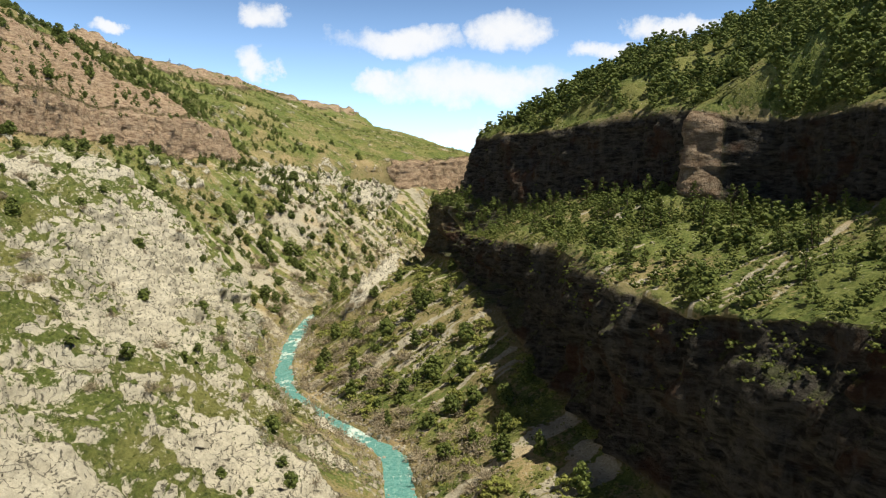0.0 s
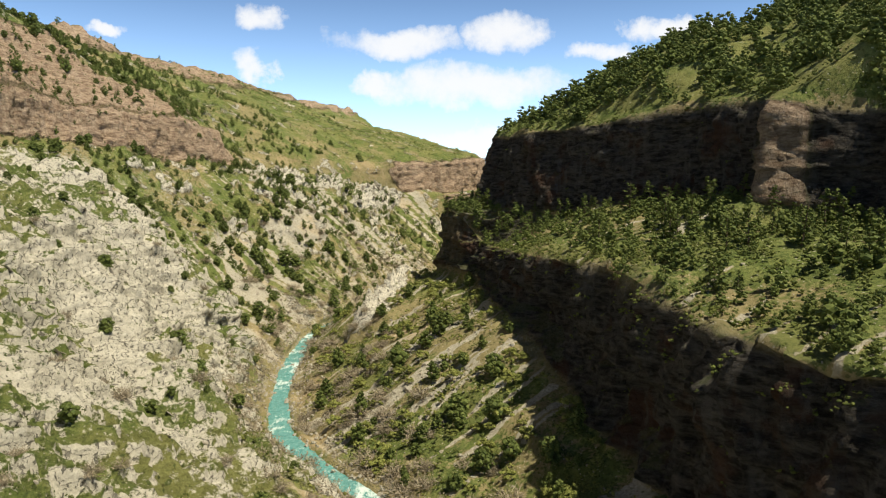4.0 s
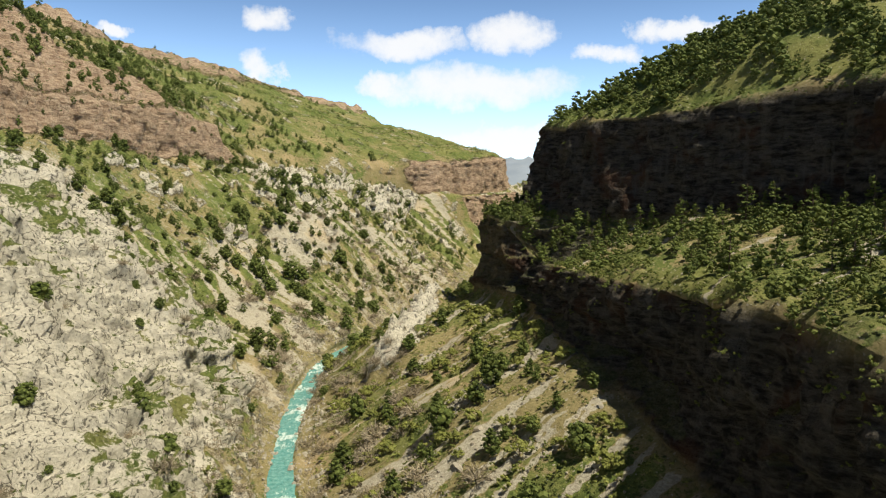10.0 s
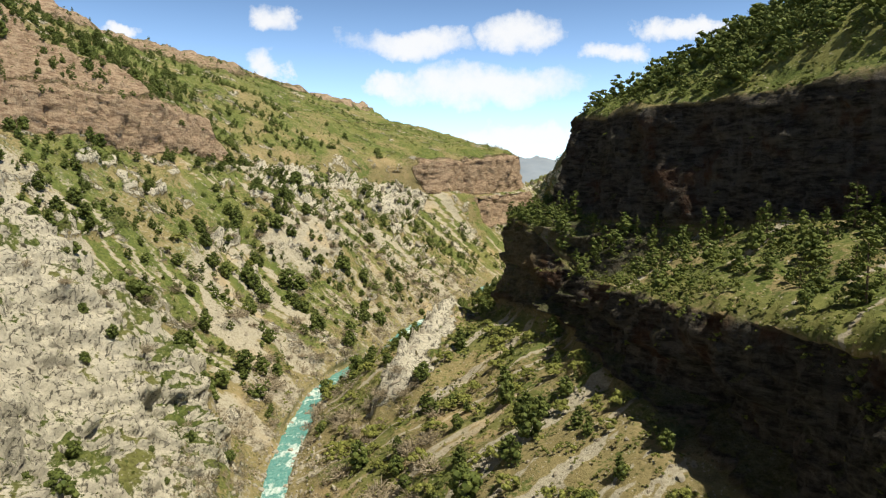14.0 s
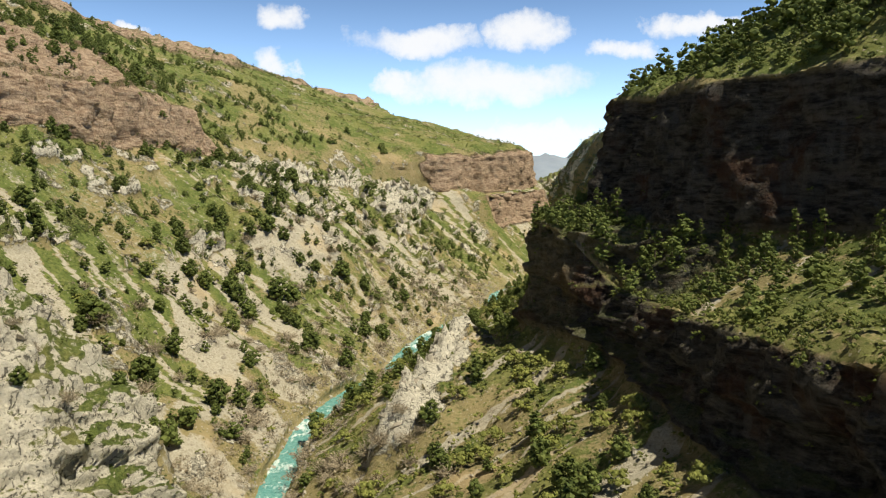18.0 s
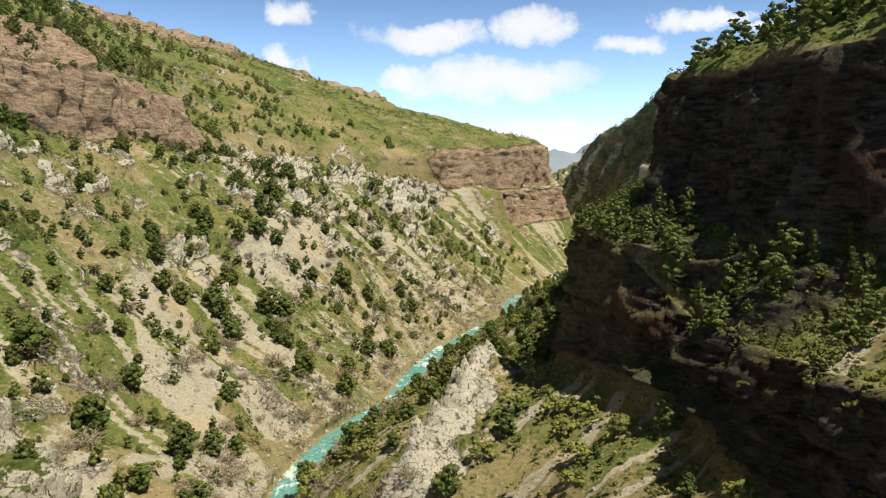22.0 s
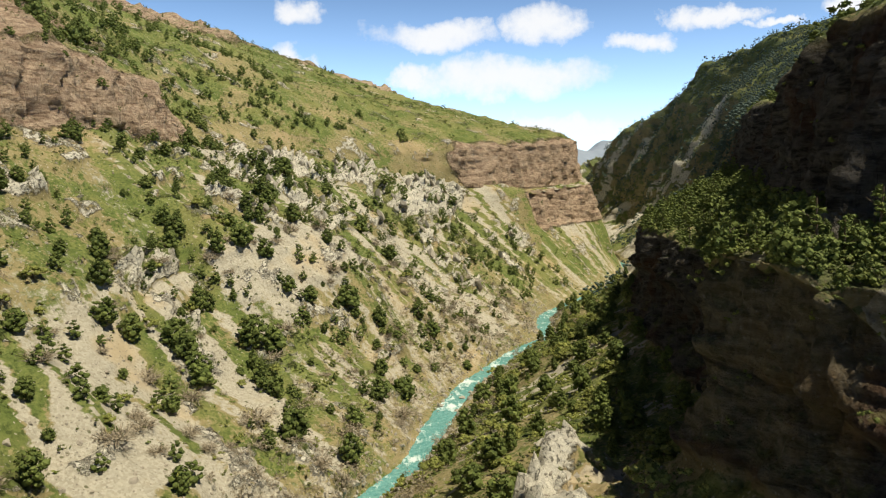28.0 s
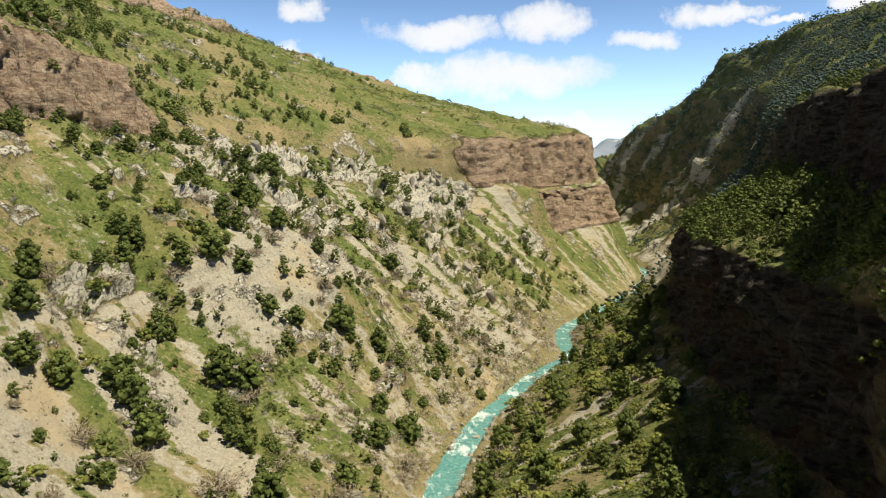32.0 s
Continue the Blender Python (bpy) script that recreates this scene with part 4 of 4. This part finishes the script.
spur_bushes = variants("rock_juniper", juniper_crowns[1:4:2], JUNIPER, {"height": 0.35}, "small round juniper rooted in pale limestone", "bush", "junipers on the limestone")

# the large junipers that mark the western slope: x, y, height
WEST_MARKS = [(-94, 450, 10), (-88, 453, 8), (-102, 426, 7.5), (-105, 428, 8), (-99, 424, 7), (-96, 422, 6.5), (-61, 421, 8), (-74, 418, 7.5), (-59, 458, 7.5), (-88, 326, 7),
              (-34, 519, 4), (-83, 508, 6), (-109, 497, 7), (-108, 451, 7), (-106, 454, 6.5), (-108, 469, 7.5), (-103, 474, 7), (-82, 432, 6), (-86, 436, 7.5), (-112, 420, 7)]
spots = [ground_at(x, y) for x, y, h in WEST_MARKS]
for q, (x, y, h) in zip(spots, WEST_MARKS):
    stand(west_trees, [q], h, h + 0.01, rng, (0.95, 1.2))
copse = 0.25 + np.clip(fbm(Y / 40, X / 40, octaves=3, seed=151) + 0.25, 0, 1) ** 1.5
w = field(325, 760, 4.95, 7.9, 0.3) * copse * 1.0 + field(325, 900, 2.2, 3.95, 0.3) * copse * 0.8
w = w * (1 - 0.6 * MASK[..., 2])
far_w = np.where((Y > 540) & (Y < 700), w, 0)
near_w = np.where(Y <= 560, w, 0)
stand(west_trees, scatter(near_w, 370, 3.6, rng, [tuple(q) for q in spots]), 2.0, 8.0, rng)
merged("far_junipers", light_juniper, JUNIPER, scatter(far_w, 760, 2.4, rng), 1.3, 6.0, rng, "dark junipers dotted over the far western slope", "trees")
merged("meadow_junipers", far_crowns, JUNIPER, scatter(np.where(Y > 690, w, 0), 320, 3.0, rng), 1.3, 5.0, rng, "junipers dotted over the far meadow", "trees")
merged("slope_junipers", light_juniper, JUNIPER, scatter(near_w, 950, 2.0, rng), 1.5, 4.8, rng, "small dark junipers dotted over the western slope", "trees")
merged("ridge_junipers", light_juniper, JUNIPER, scatter(field(200, 1100, 1.5, 3.0, 0.3) * copse, 200, 5.0, rng), 2.0, 5.0, rng, "small junipers below the rocky skyline", "trees")
w = field(95, 306, 5.3, 7.9, 0.2) * (0.3 + MASK[..., 3])
stand(spur_bushes, scatter(w, 125, 4.0, rng), 1.4, 4.4, rng, (0.95, 1.3))
stand(bare_bushes, scatter(w, 50, 5.0, rng), 2.0, 4.2, rng, (1.0, 1.5))
w = field(330, 560, 6.0, 8.0, 0.3)
stand(bare_bushes, scatter(w * (0.5 + MASK[..., 2]), 100, 3.6, rng), 2.0, 4.4, rng, (1.0, 1.6))
stand(willow_bushes, scatter(w, 36, 4.0, rng), 2.0, 3.8, rng, (1.0, 1.4))

# east side: ledge, slope and bank
w = field(110, 345, 15.1, 15.98, 0.35) * (0.4 + 1.4 * step(15.45, 15.9, S))
stand(ledge_trees, scatter(w, 110, 3.2, rng), 4.0, 10.5, rng, (0.8, 1.15))
w = field(341, 600, 14.9, 15.98, 0.25)
stand(ledge_trees, scatter(w, 90, 3.4, rng), 4.0, 8.5, rng, (0.9, 1.3))
merged("ledge_junipers", light_juniper, JUNIPER, scatter(field(90, 600, 14.95, 15.95, 0.3) + 2.2 * field(370, 600, 14.8, 15.95, 0.2), 640, 2.2, rng), 2.2, 6.4, rng, "dark junipers between the ledge's conifers", "trees")
merged("ledge_shrubs", light_bush, SHRUB, scatter(field(90, 375, 14.6, 15.95, 0.3) * (0.3 + MASK[..., 3]), 1300, 1.2, rng), 1.0, 3.0, rng, "low green shrubs crowding the cliff ledge", "shrubs")
bare_rock = MASK[..., 0] > 0.35
w = field(130, 350, 12.05, 12.95, 0.3) & ~bare_rock
stand(bank_trees, scatter(w * (0.4 + 0.6 * MASK[..., 3]), 70, 4.5, rng), 3.0, 8.0, rng, (0.85, 1.2))
stand(willow_bushes, scatter(w * (0.3 + MASK[..., 3]), 130, 3.0, rng), 2.0, 4.6, rng, (0.95, 1.35))
stand(bare_bushes, scatter(field(120, 345, 11.9, 12.5, 0.3), 70, 3.6, rng), 2.6, 5.0, rng, (1.0, 1.5))
w = field(350, 660, 12.03, 12.97, 0.3) & ~bare_rock
stand(bank_trees, scatter(w, 150, 3.8, rng), 3.2, 8.0, rng, (0.8, 1.15))
stand(willow_bushes, scatter(w, 110, 3.0, rng), 2.5, 5.0, rng, (0.9, 1.3))
merged("bank_shrubs", light_twig, TWIGS, scatter(field(140, 620, 7.6, 8.4, 0.1) + field(140, 620, 11.6, 12.25, 0.1), 700, 1.4, rng), 1.4, 3.8, rng, "leafless brown brush along the river banks", "shrubs")
hill_w = field(95, 420, 17.02, 18.5, 0.2) * (0.08 + np.clip(1.2 * fbm(Y / 22, X / 26, octaves=3, seed=161) + 0.45 + 0.6 * step(17.2, 17.6, S), 0, 1)) * (1 - 0.8 * step(18.0, 18.3, S))
merged("hill_forest", light_juniper, JUNIPER, scatter(hill_w, 1450, 2.5, rng), 3.0, 9.0, rng, "dark juniper wood on the hill above the cliff", "forest")
merged("rim_bushes", light_bush, SHRUB, scatter(field(80, 640, 16.95, 17.3, 0.1), 700, 1.3, rng), 1.0, 3.0, rng, "green bushes along the cliff's upper edge", "shrubs")
merged("rim_forest", light_juniper, JUNIPER, scatter(field(370, 640, 17.02, 18.5, 0.1), 380, 2.8, rng), 3.0, 7.0, rng, "dark trees along the shaded canyon rim", "forest")
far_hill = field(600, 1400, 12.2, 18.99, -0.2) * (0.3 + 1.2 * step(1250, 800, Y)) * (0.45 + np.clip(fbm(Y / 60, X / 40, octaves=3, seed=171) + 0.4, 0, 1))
merged("far_forest", far_crowns, HAZED_FIR, scatter(far_hill * (1 - 0.85 * MASK[..., 0]) * (1 - 0.8 * MASK[..., 2]) * (0.4 + step(14.0, 16.0, S)), 4200, 3.2, rng), 4.0, 8.5, rng, "dark forest tinted blue for haze on the far mountain side", "forest")
lip_w = field(90, 400, 14.3, 15.15, -0.2) * step(-0.2, 0.5, fbm(Y / 12, S * 3, octaves=2, seed=181) + 0.1)
merged("lip_bushes", light_bush, SHRUB, scatter(lip_w, 300, 1.3, rng), 1.0, 2.8, rng, "green bushes hanging over the ledge's broken lip", "shrubs")
merged("cliff_shrubs", light_bush, SHRUB, scatter(field(110, 420, 13.3, 14.3, -0.5) + 0.35 * field(110, 420, 16.1, 16.9, -0.5), 160, 3.5, rng), 0.8, 2.4, rng, "single shrubs rooted in the dark cliff", "shrubs")
merged("tier_junipers", light_juniper, JUNIPER, scatter(field(290, 640, 3.0, 5.0, 0.15) * (0.15 + copse), 300, 2.6, rng), 1.6, 5.0, rng, "dark junipers on the steps of the red cliffs", "trees")
merged("tier_shrubs", light_bush, SHRUB, scatter(field(290, 640, 2.8, 5.1, 0.1) * (0.1 + copse) + 2.0 * field(300, 600, 4.9, 5.25, 0.1), 900, 1.3, rng), 0.8, 2.4, rng, "green shrubs on the steps of the red cliffs", "shrubs")
merged("buttress_bushes", light_bush, SHRUB, scatter(field(329, 374, 14.85, 15.95, -0.2), 90, 1.2, rng), 1.0, 2.4, rng, "bushes crowding the top of the rock buttress", "shrubs")
stand(bank_trees, scatter(field(329, 374, 14.95, 15.95, -0.2), 26, 2.4, rng), 2.5, 5.0, rng, label="dark green juniper on top of the rock buttress")
# low growth on the open slopes
w = (field(325, 700, 4.9, 7.95, 0.3) + 0.6 * field(330, 900, 2.2, 4.0, 0.3)) * (0.25 + MASK[..., 3])
merged("slope_shrubs", light_bush, SHRUB, scatter(w, 1900, 1.3, rng), 0.7, 2.4, rng, "low green shrubs scattered over the western slope", "shrubs")
merged("slope_brush", light_twig, TWIGS, scatter(w, 550, 1.6, rng), 1.0, 2.6, rng, "small grey-brown brush on the western slope", "shrubs")
w = field(90, 306, 5.3, 7.95, 0.1) * (0.15 + MASK[..., 3] ** 2)
merged("rock_shrubs", light_bush, SHRUB, scatter(w, 1000, 1.0, rng), 0.4, 1.6, rng, "small shrubs in the joints of the limestone", "shrubs")
w = (field(120, 620, 12.02, 12.97, 0.25) & ~bare_rock) * (0.3 + MASK[..., 3])
merged("east_slope_willows", light_bush, WILLOW, scatter(w, 1150, 1.3, rng), 1.0, 3.0, rng, "yellow-green bushes on the eastern slope", "shrubs")
merged("east_slope_shrubs", light_bush, SHRUB, scatter(w, 1300, 1.2, rng), 0.7, 2.4, rng, "low green shrubs on the eastern scree slope", "shrubs")
w = (field(325, 720, 4.9, 7.95, 0.25) + 0.7 * field(330, 900, 2.2, 4.0, 0.3) + field(110, 600, 12.02, 12.97, 0.25) + field(100, 420, 15.0, 15.95, 0.3)) * (0.15 + MASK[..., 3])
merged("grass_tufts", tuft_crowns, TURF, scatter(w, 5000, 0.9, rng), 0.35, 0.9, rng, "tufts of spring grass on the canyon slopes", "grass", (1.2, 2.0))
w = field(180, 620, 7.45, 8.2, 0.15)
merged("west_bank_brush", light_twig, TWIGS, scatter(w, 380, 1.7, rng), 1.4, 3.8, rng, "tan leafless brush on the western bank", "shrubs")
merged("west_bank_bushes", light_bush, WILLOW, scatter(w, 160, 2.0, rng), 1.2, 3.2, rng, "yellow-green bushes on the western bank", "shrubs")
for kinds in (west_trees, ledge_trees, bank_trees, willow_bushes, bare_bushes, spur_bushes):
    drop_source(kinds)


# ---- stones ----
def stone_material():
    g = Graph("loose_stone")
    w = g.place((1, 1, 1), "object")
    c = g.mix(g.noise(w, 1.6, 6, 0.65), (0.30, 0.275, 0.23), (0.54, 0.50, 0.43))
    c = g.mix(g.ramp(g.noise(w, 6.0, 4, 0.7), 0.55, 0.75, 0, 0.45), c, (0.16, 0.145, 0.12))
    c = g.mix(g.math("MULTIPLY", g.nt.nodes.new("ShaderNodeObjectInfo").outputs["Random"], 0.5), c, (0.30, 0.25, 0.20))
    return g.done(c, 0.9, g.bump(g.noise(w, 4.0, 5), 0.15))


STONE = stone_material()


def rock_mesh(seed, flat=0.7, cut=15):
    """A broken stone about two metres across: a ball cut by planes, with worn edges."""
    r = random.Random(seed)
    bm = bmesh.new()
    bmesh.ops.create_icosphere(bm, subdivisions=2, radius=1.0)
    planes = []
    for _ in range(cut):
        n = Vector((r.gauss(0, 1), r.gauss(0, 1), r.gauss(0, 1))).normalized()
        planes.append((n, r.uniform(0.32, 0.66)))
    for v in bm.verts:
        for n, d in planes:
            over = v.co.dot(n) - d
            if over > 0:
                v.co -= n * over
        v.co += v.co.normalized() * 0.05 * noise.noise(v.co * 2.3 + Vector((seed, 0, 0)))
        v.co.z *= flat
    me = bpy.data.meshes.new("rock")
    bm.to_mesh(me)
    bm.free()
    me.materials.append(STONE)
    return me


rocks = [rock_mesh(s, f) for s, f in ((1, 0.8), (2, 0.65), (3, 0.75), (4, 0.55), (5, 0.9))]


def stones(name, spots, low, high, r, label, category, group="", parent=None, lift=0.1, tilt=0.4, squash=1.0):
    for q in spots:
        s = 0.5 * (low + (high - low) * r.random() ** 2)
        ob = new(name, rocks[int(r.integers(len(rocks)))])
        ob.matrix_world = Matrix.LocRotScale(Vector(q) + Vector((0, 0, s * lift)), Euler((tilt * r.normal(), tilt * r.normal(), 6.28 * r.random())), (s * (0.8 + 0.7 * r.random()), s * (0.8 + 0.5 * r.random()), s * squash))
        if parent:
            ob.parent = parent
        else:
            tagged(ob, label, category, group, "thing")


def river_spots(y0, y1, count, r, spread):
    out = []
    for _ in range(count):
        y = y0 + (y1 - y0) * r.random()
        x = float(line(RIVER, np.array([y]))[0][0])
        side = -1 if r.random() < 0.5 else 1
        out.append((x + side * (4.0 - spread * r.random() ** 2), y, 0.0))
    return out


RIVER_MARKS = [(-60, 302, 0), (-64, 322, 0), (-62, 327, 0), (-60, 340, 0), (-66, 353, 0), (-36, 488, 0), (-30, 503, 0), (2, 583, 0), (6, 588, 0), (-3, 594, 0)]
stones("river_boulder", RIVER_MARKS, 2.0, 3.2, rng, "pale boulder standing in the turquoise river", "boulder", "boulders in the river", lift=0.15)
stones("river_boulder", river_spots(165, 640, 90, rng, 1.8), 0.9, 2.8, rng, "pale boulder at the edge of the rapids", "boulder", "boulders in the river", lift=0.15)
stones("boulder", scatter(field(330, 560, 5.5, 8.0, 0.3) * (0.2 + MASK[..., 2]), 90, 4.0, rng), 0.8, 3.2, rng, "loose grey boulder lying on the slope", "boulder", "boulders of the western slope")
stones("boulder", scatter(field(150, 345, 12.05, 12.95, 0.3) * (0.2 + MASK[..., 2]), 45, 4.0, rng), 0.8, 3.6, rng, "loose pale boulder on the scree slope", "boulder", "boulders of the eastern slope")

def rubble(name, spots, low, high, r, label):
    """Small stones that nobody could count, as one mesh."""
    out = []
    for q in spots:
        s = 0.5 * (low + (high - low) * r.random() ** 2)
        turn = np.array(Euler(tuple(r.normal(size=3))).to_matrix())
        out.append((CORE.reshape(-1, 3) * (0.6 + 0.7 * r.random(3))) @ turn.T * s + np.array(q) + np.array([0, 0, 0.1 * s]))
    ob = shown(name, quad_mesh(name, np.vstack(out)), STONE)
    return tagged(ob, label, "stones", kind="stuff")


shore_w = field(150, 640, 7.9, 9.3, 0.1) + field(150, 640, 10.8, 12.06, 0.1)
rubble("shore_stones", scatter(shore_w, 2200, 0.7, rng), 0.4, 1.8, rng, "grey river stones along the water's edge")
rubble("slope_stones", scatter((field(320, 620, 5.0, 7.95, 0.2) + field(130, 420, 12.05, 12.95, 0.2)) * (0.15 + MASK[..., 2]), 1800, 0.8, rng), 0.3, 1.3, rng, "pale loose stones on the scree")

# the limestone fin on the eastern slope, slab by slab
outcrop = tagged(new("rock_outcrop"), "pale limestone fin of leaning slabs above the river", "rock outcrop", kind="thing")
outcrop.location = ground_at(-30, 357)
bpy.context.view_layer.update()
for k in range(150):
    f, off = 0.03 + 0.9 * rng.random(), -2.0 + 7.0 * rng.random() ** 2
    x, y = -19 - 22 * f + 0.92 * off + 0.6 * rng.normal(), 368 - 51 * f - 0.39 * off
    ob = new("slab", rocks[int(rng.integers(5))])
    s = 0.5 + 1.0 * rng.random() ** 2
    ob.parent = outcrop
    ob.matrix_parent_inverse = Matrix.Translation(-outcrop.location)
    ob.matrix_basis = Matrix.LocRotScale(ground_at(x, y) - Vector((0, 0, 0.35 * s)), Euler((0.3 * rng.normal(), -0.6 + 0.3 * rng.normal(), 0.4 + 0.4 * rng.normal())), (s * 1.6, s * 1.2, s * 0.7))

# crags of upright leaning slabs on the western slope: middle of each
CRAGS = [(-128, 530), (-108, 575), (-104, 610), (-84, 640), (-62, 668), (-40, 690), (-70, 600), (-44, 640), (-22, 668)]
ribs = [[] for _ in CRAGS]
for q in scatter(field(505, 735, 4.95, 7.6, 0.0) * (MASK[..., 0] > 0.55), 160, 4.2, rng):
    ribs[min(range(len(CRAGS)), key=lambda n: (CRAGS[n][0] - q[0]) ** 2 + (CRAGS[n][1] - q[1]) ** 2)].append(q)
for spots_ in ribs:
    if not spots_:
        continue
    crag = tagged(new("rock_crag"), "pale limestone crag of upright jagged ribs", "rock crag", "crags of the western slope", "thing")
    crag.location = np.mean(spots_, 0)
    for q in spots_:
        ob = new("slab", rocks[int(rng.integers(5))])
        s = 1.8 + 2.4 * rng.random() ** 1.5
        ob.parent = crag
        ob.matrix_parent_inverse = Matrix.Translation(-crag.location)
        ob.matrix_basis = Matrix.LocRotScale(Vector(q) - Vector((0, 0, 0.15 * s)), Euler((0.25 * rng.normal(), -0.35 + 0.2 * rng.normal(), 0.5 + 0.35 * rng.normal())), (s * 0.6, s * 0.9, s * (1.3 + 0.8 * rng.random())))

# slabs that stand proud of the western limestone
slope_rock = bpy.data.objects["rock_slope_west"]
for q in scatter(field(100, 304, 5.6, 7.9, 0.1) * (MASK[..., 0] > 0.6), 170, 3.0, rng):
    ob = new("slab", rocks[int(rng.integers(5))])
    s = 0.5 + 1.0 * rng.random() ** 2
    ob.parent = slope_rock
    ob.matrix_basis = Matrix.LocRotScale(Vector(q) - Vector((0, 0, 0.25 * s)), Euler((0.3 * rng.normal(), 0.75 + 0.2 * rng.normal(), 0.6 + 0.3 * rng.normal())), (s * 1.7, s * 1.1, s * 0.6))


# ---- the far range ----
def far_range():
    g = Graph("far_mountains")
    w = g.place()
    snow = g.ramp(g.math("ADD", g.split(w)[2], g.math("MULTIPLY", g.noise(w, 0.008, 6), 160.0)), 330, 380)
    # blue-grey rock: the haze of distance is part of this colour
    c = g.mix(g.noise(w, 0.01, 5), (0.20, 0.25, 0.33), (0.34, 0.38, 0.46))
    c = g.mix(snow, c, (0.80, 0.83, 0.88))
    mat = g.done(c, 1.0)
    xs, ys = np.linspace(-2600, 3200, 160), np.linspace(3620, 4700, 30)
    gx, gy = np.meshgrid(xs, ys)
    t = (gy - 3620) / 1080
    gz = 60 + np.sin(np.clip(t * 1.5, 0, 1.57)) * (190 + 120 * fbm(gx / 500, gy / 900, octaves=5, gain=0.55, seed=201)) + 40 * np.abs(fbm(gx / 120, gy / 200, octaves=3, seed=205)) * t
    ob = sheet("backdrop", np.stack([gx, gy, gz], -1), quads(*gx.shape), smooth=True)
    ob.data.materials[0] = mat
    tagged(ob, "hazy blue mountains with snow at the valley's end", "mountains", kind="structure")


far_range()
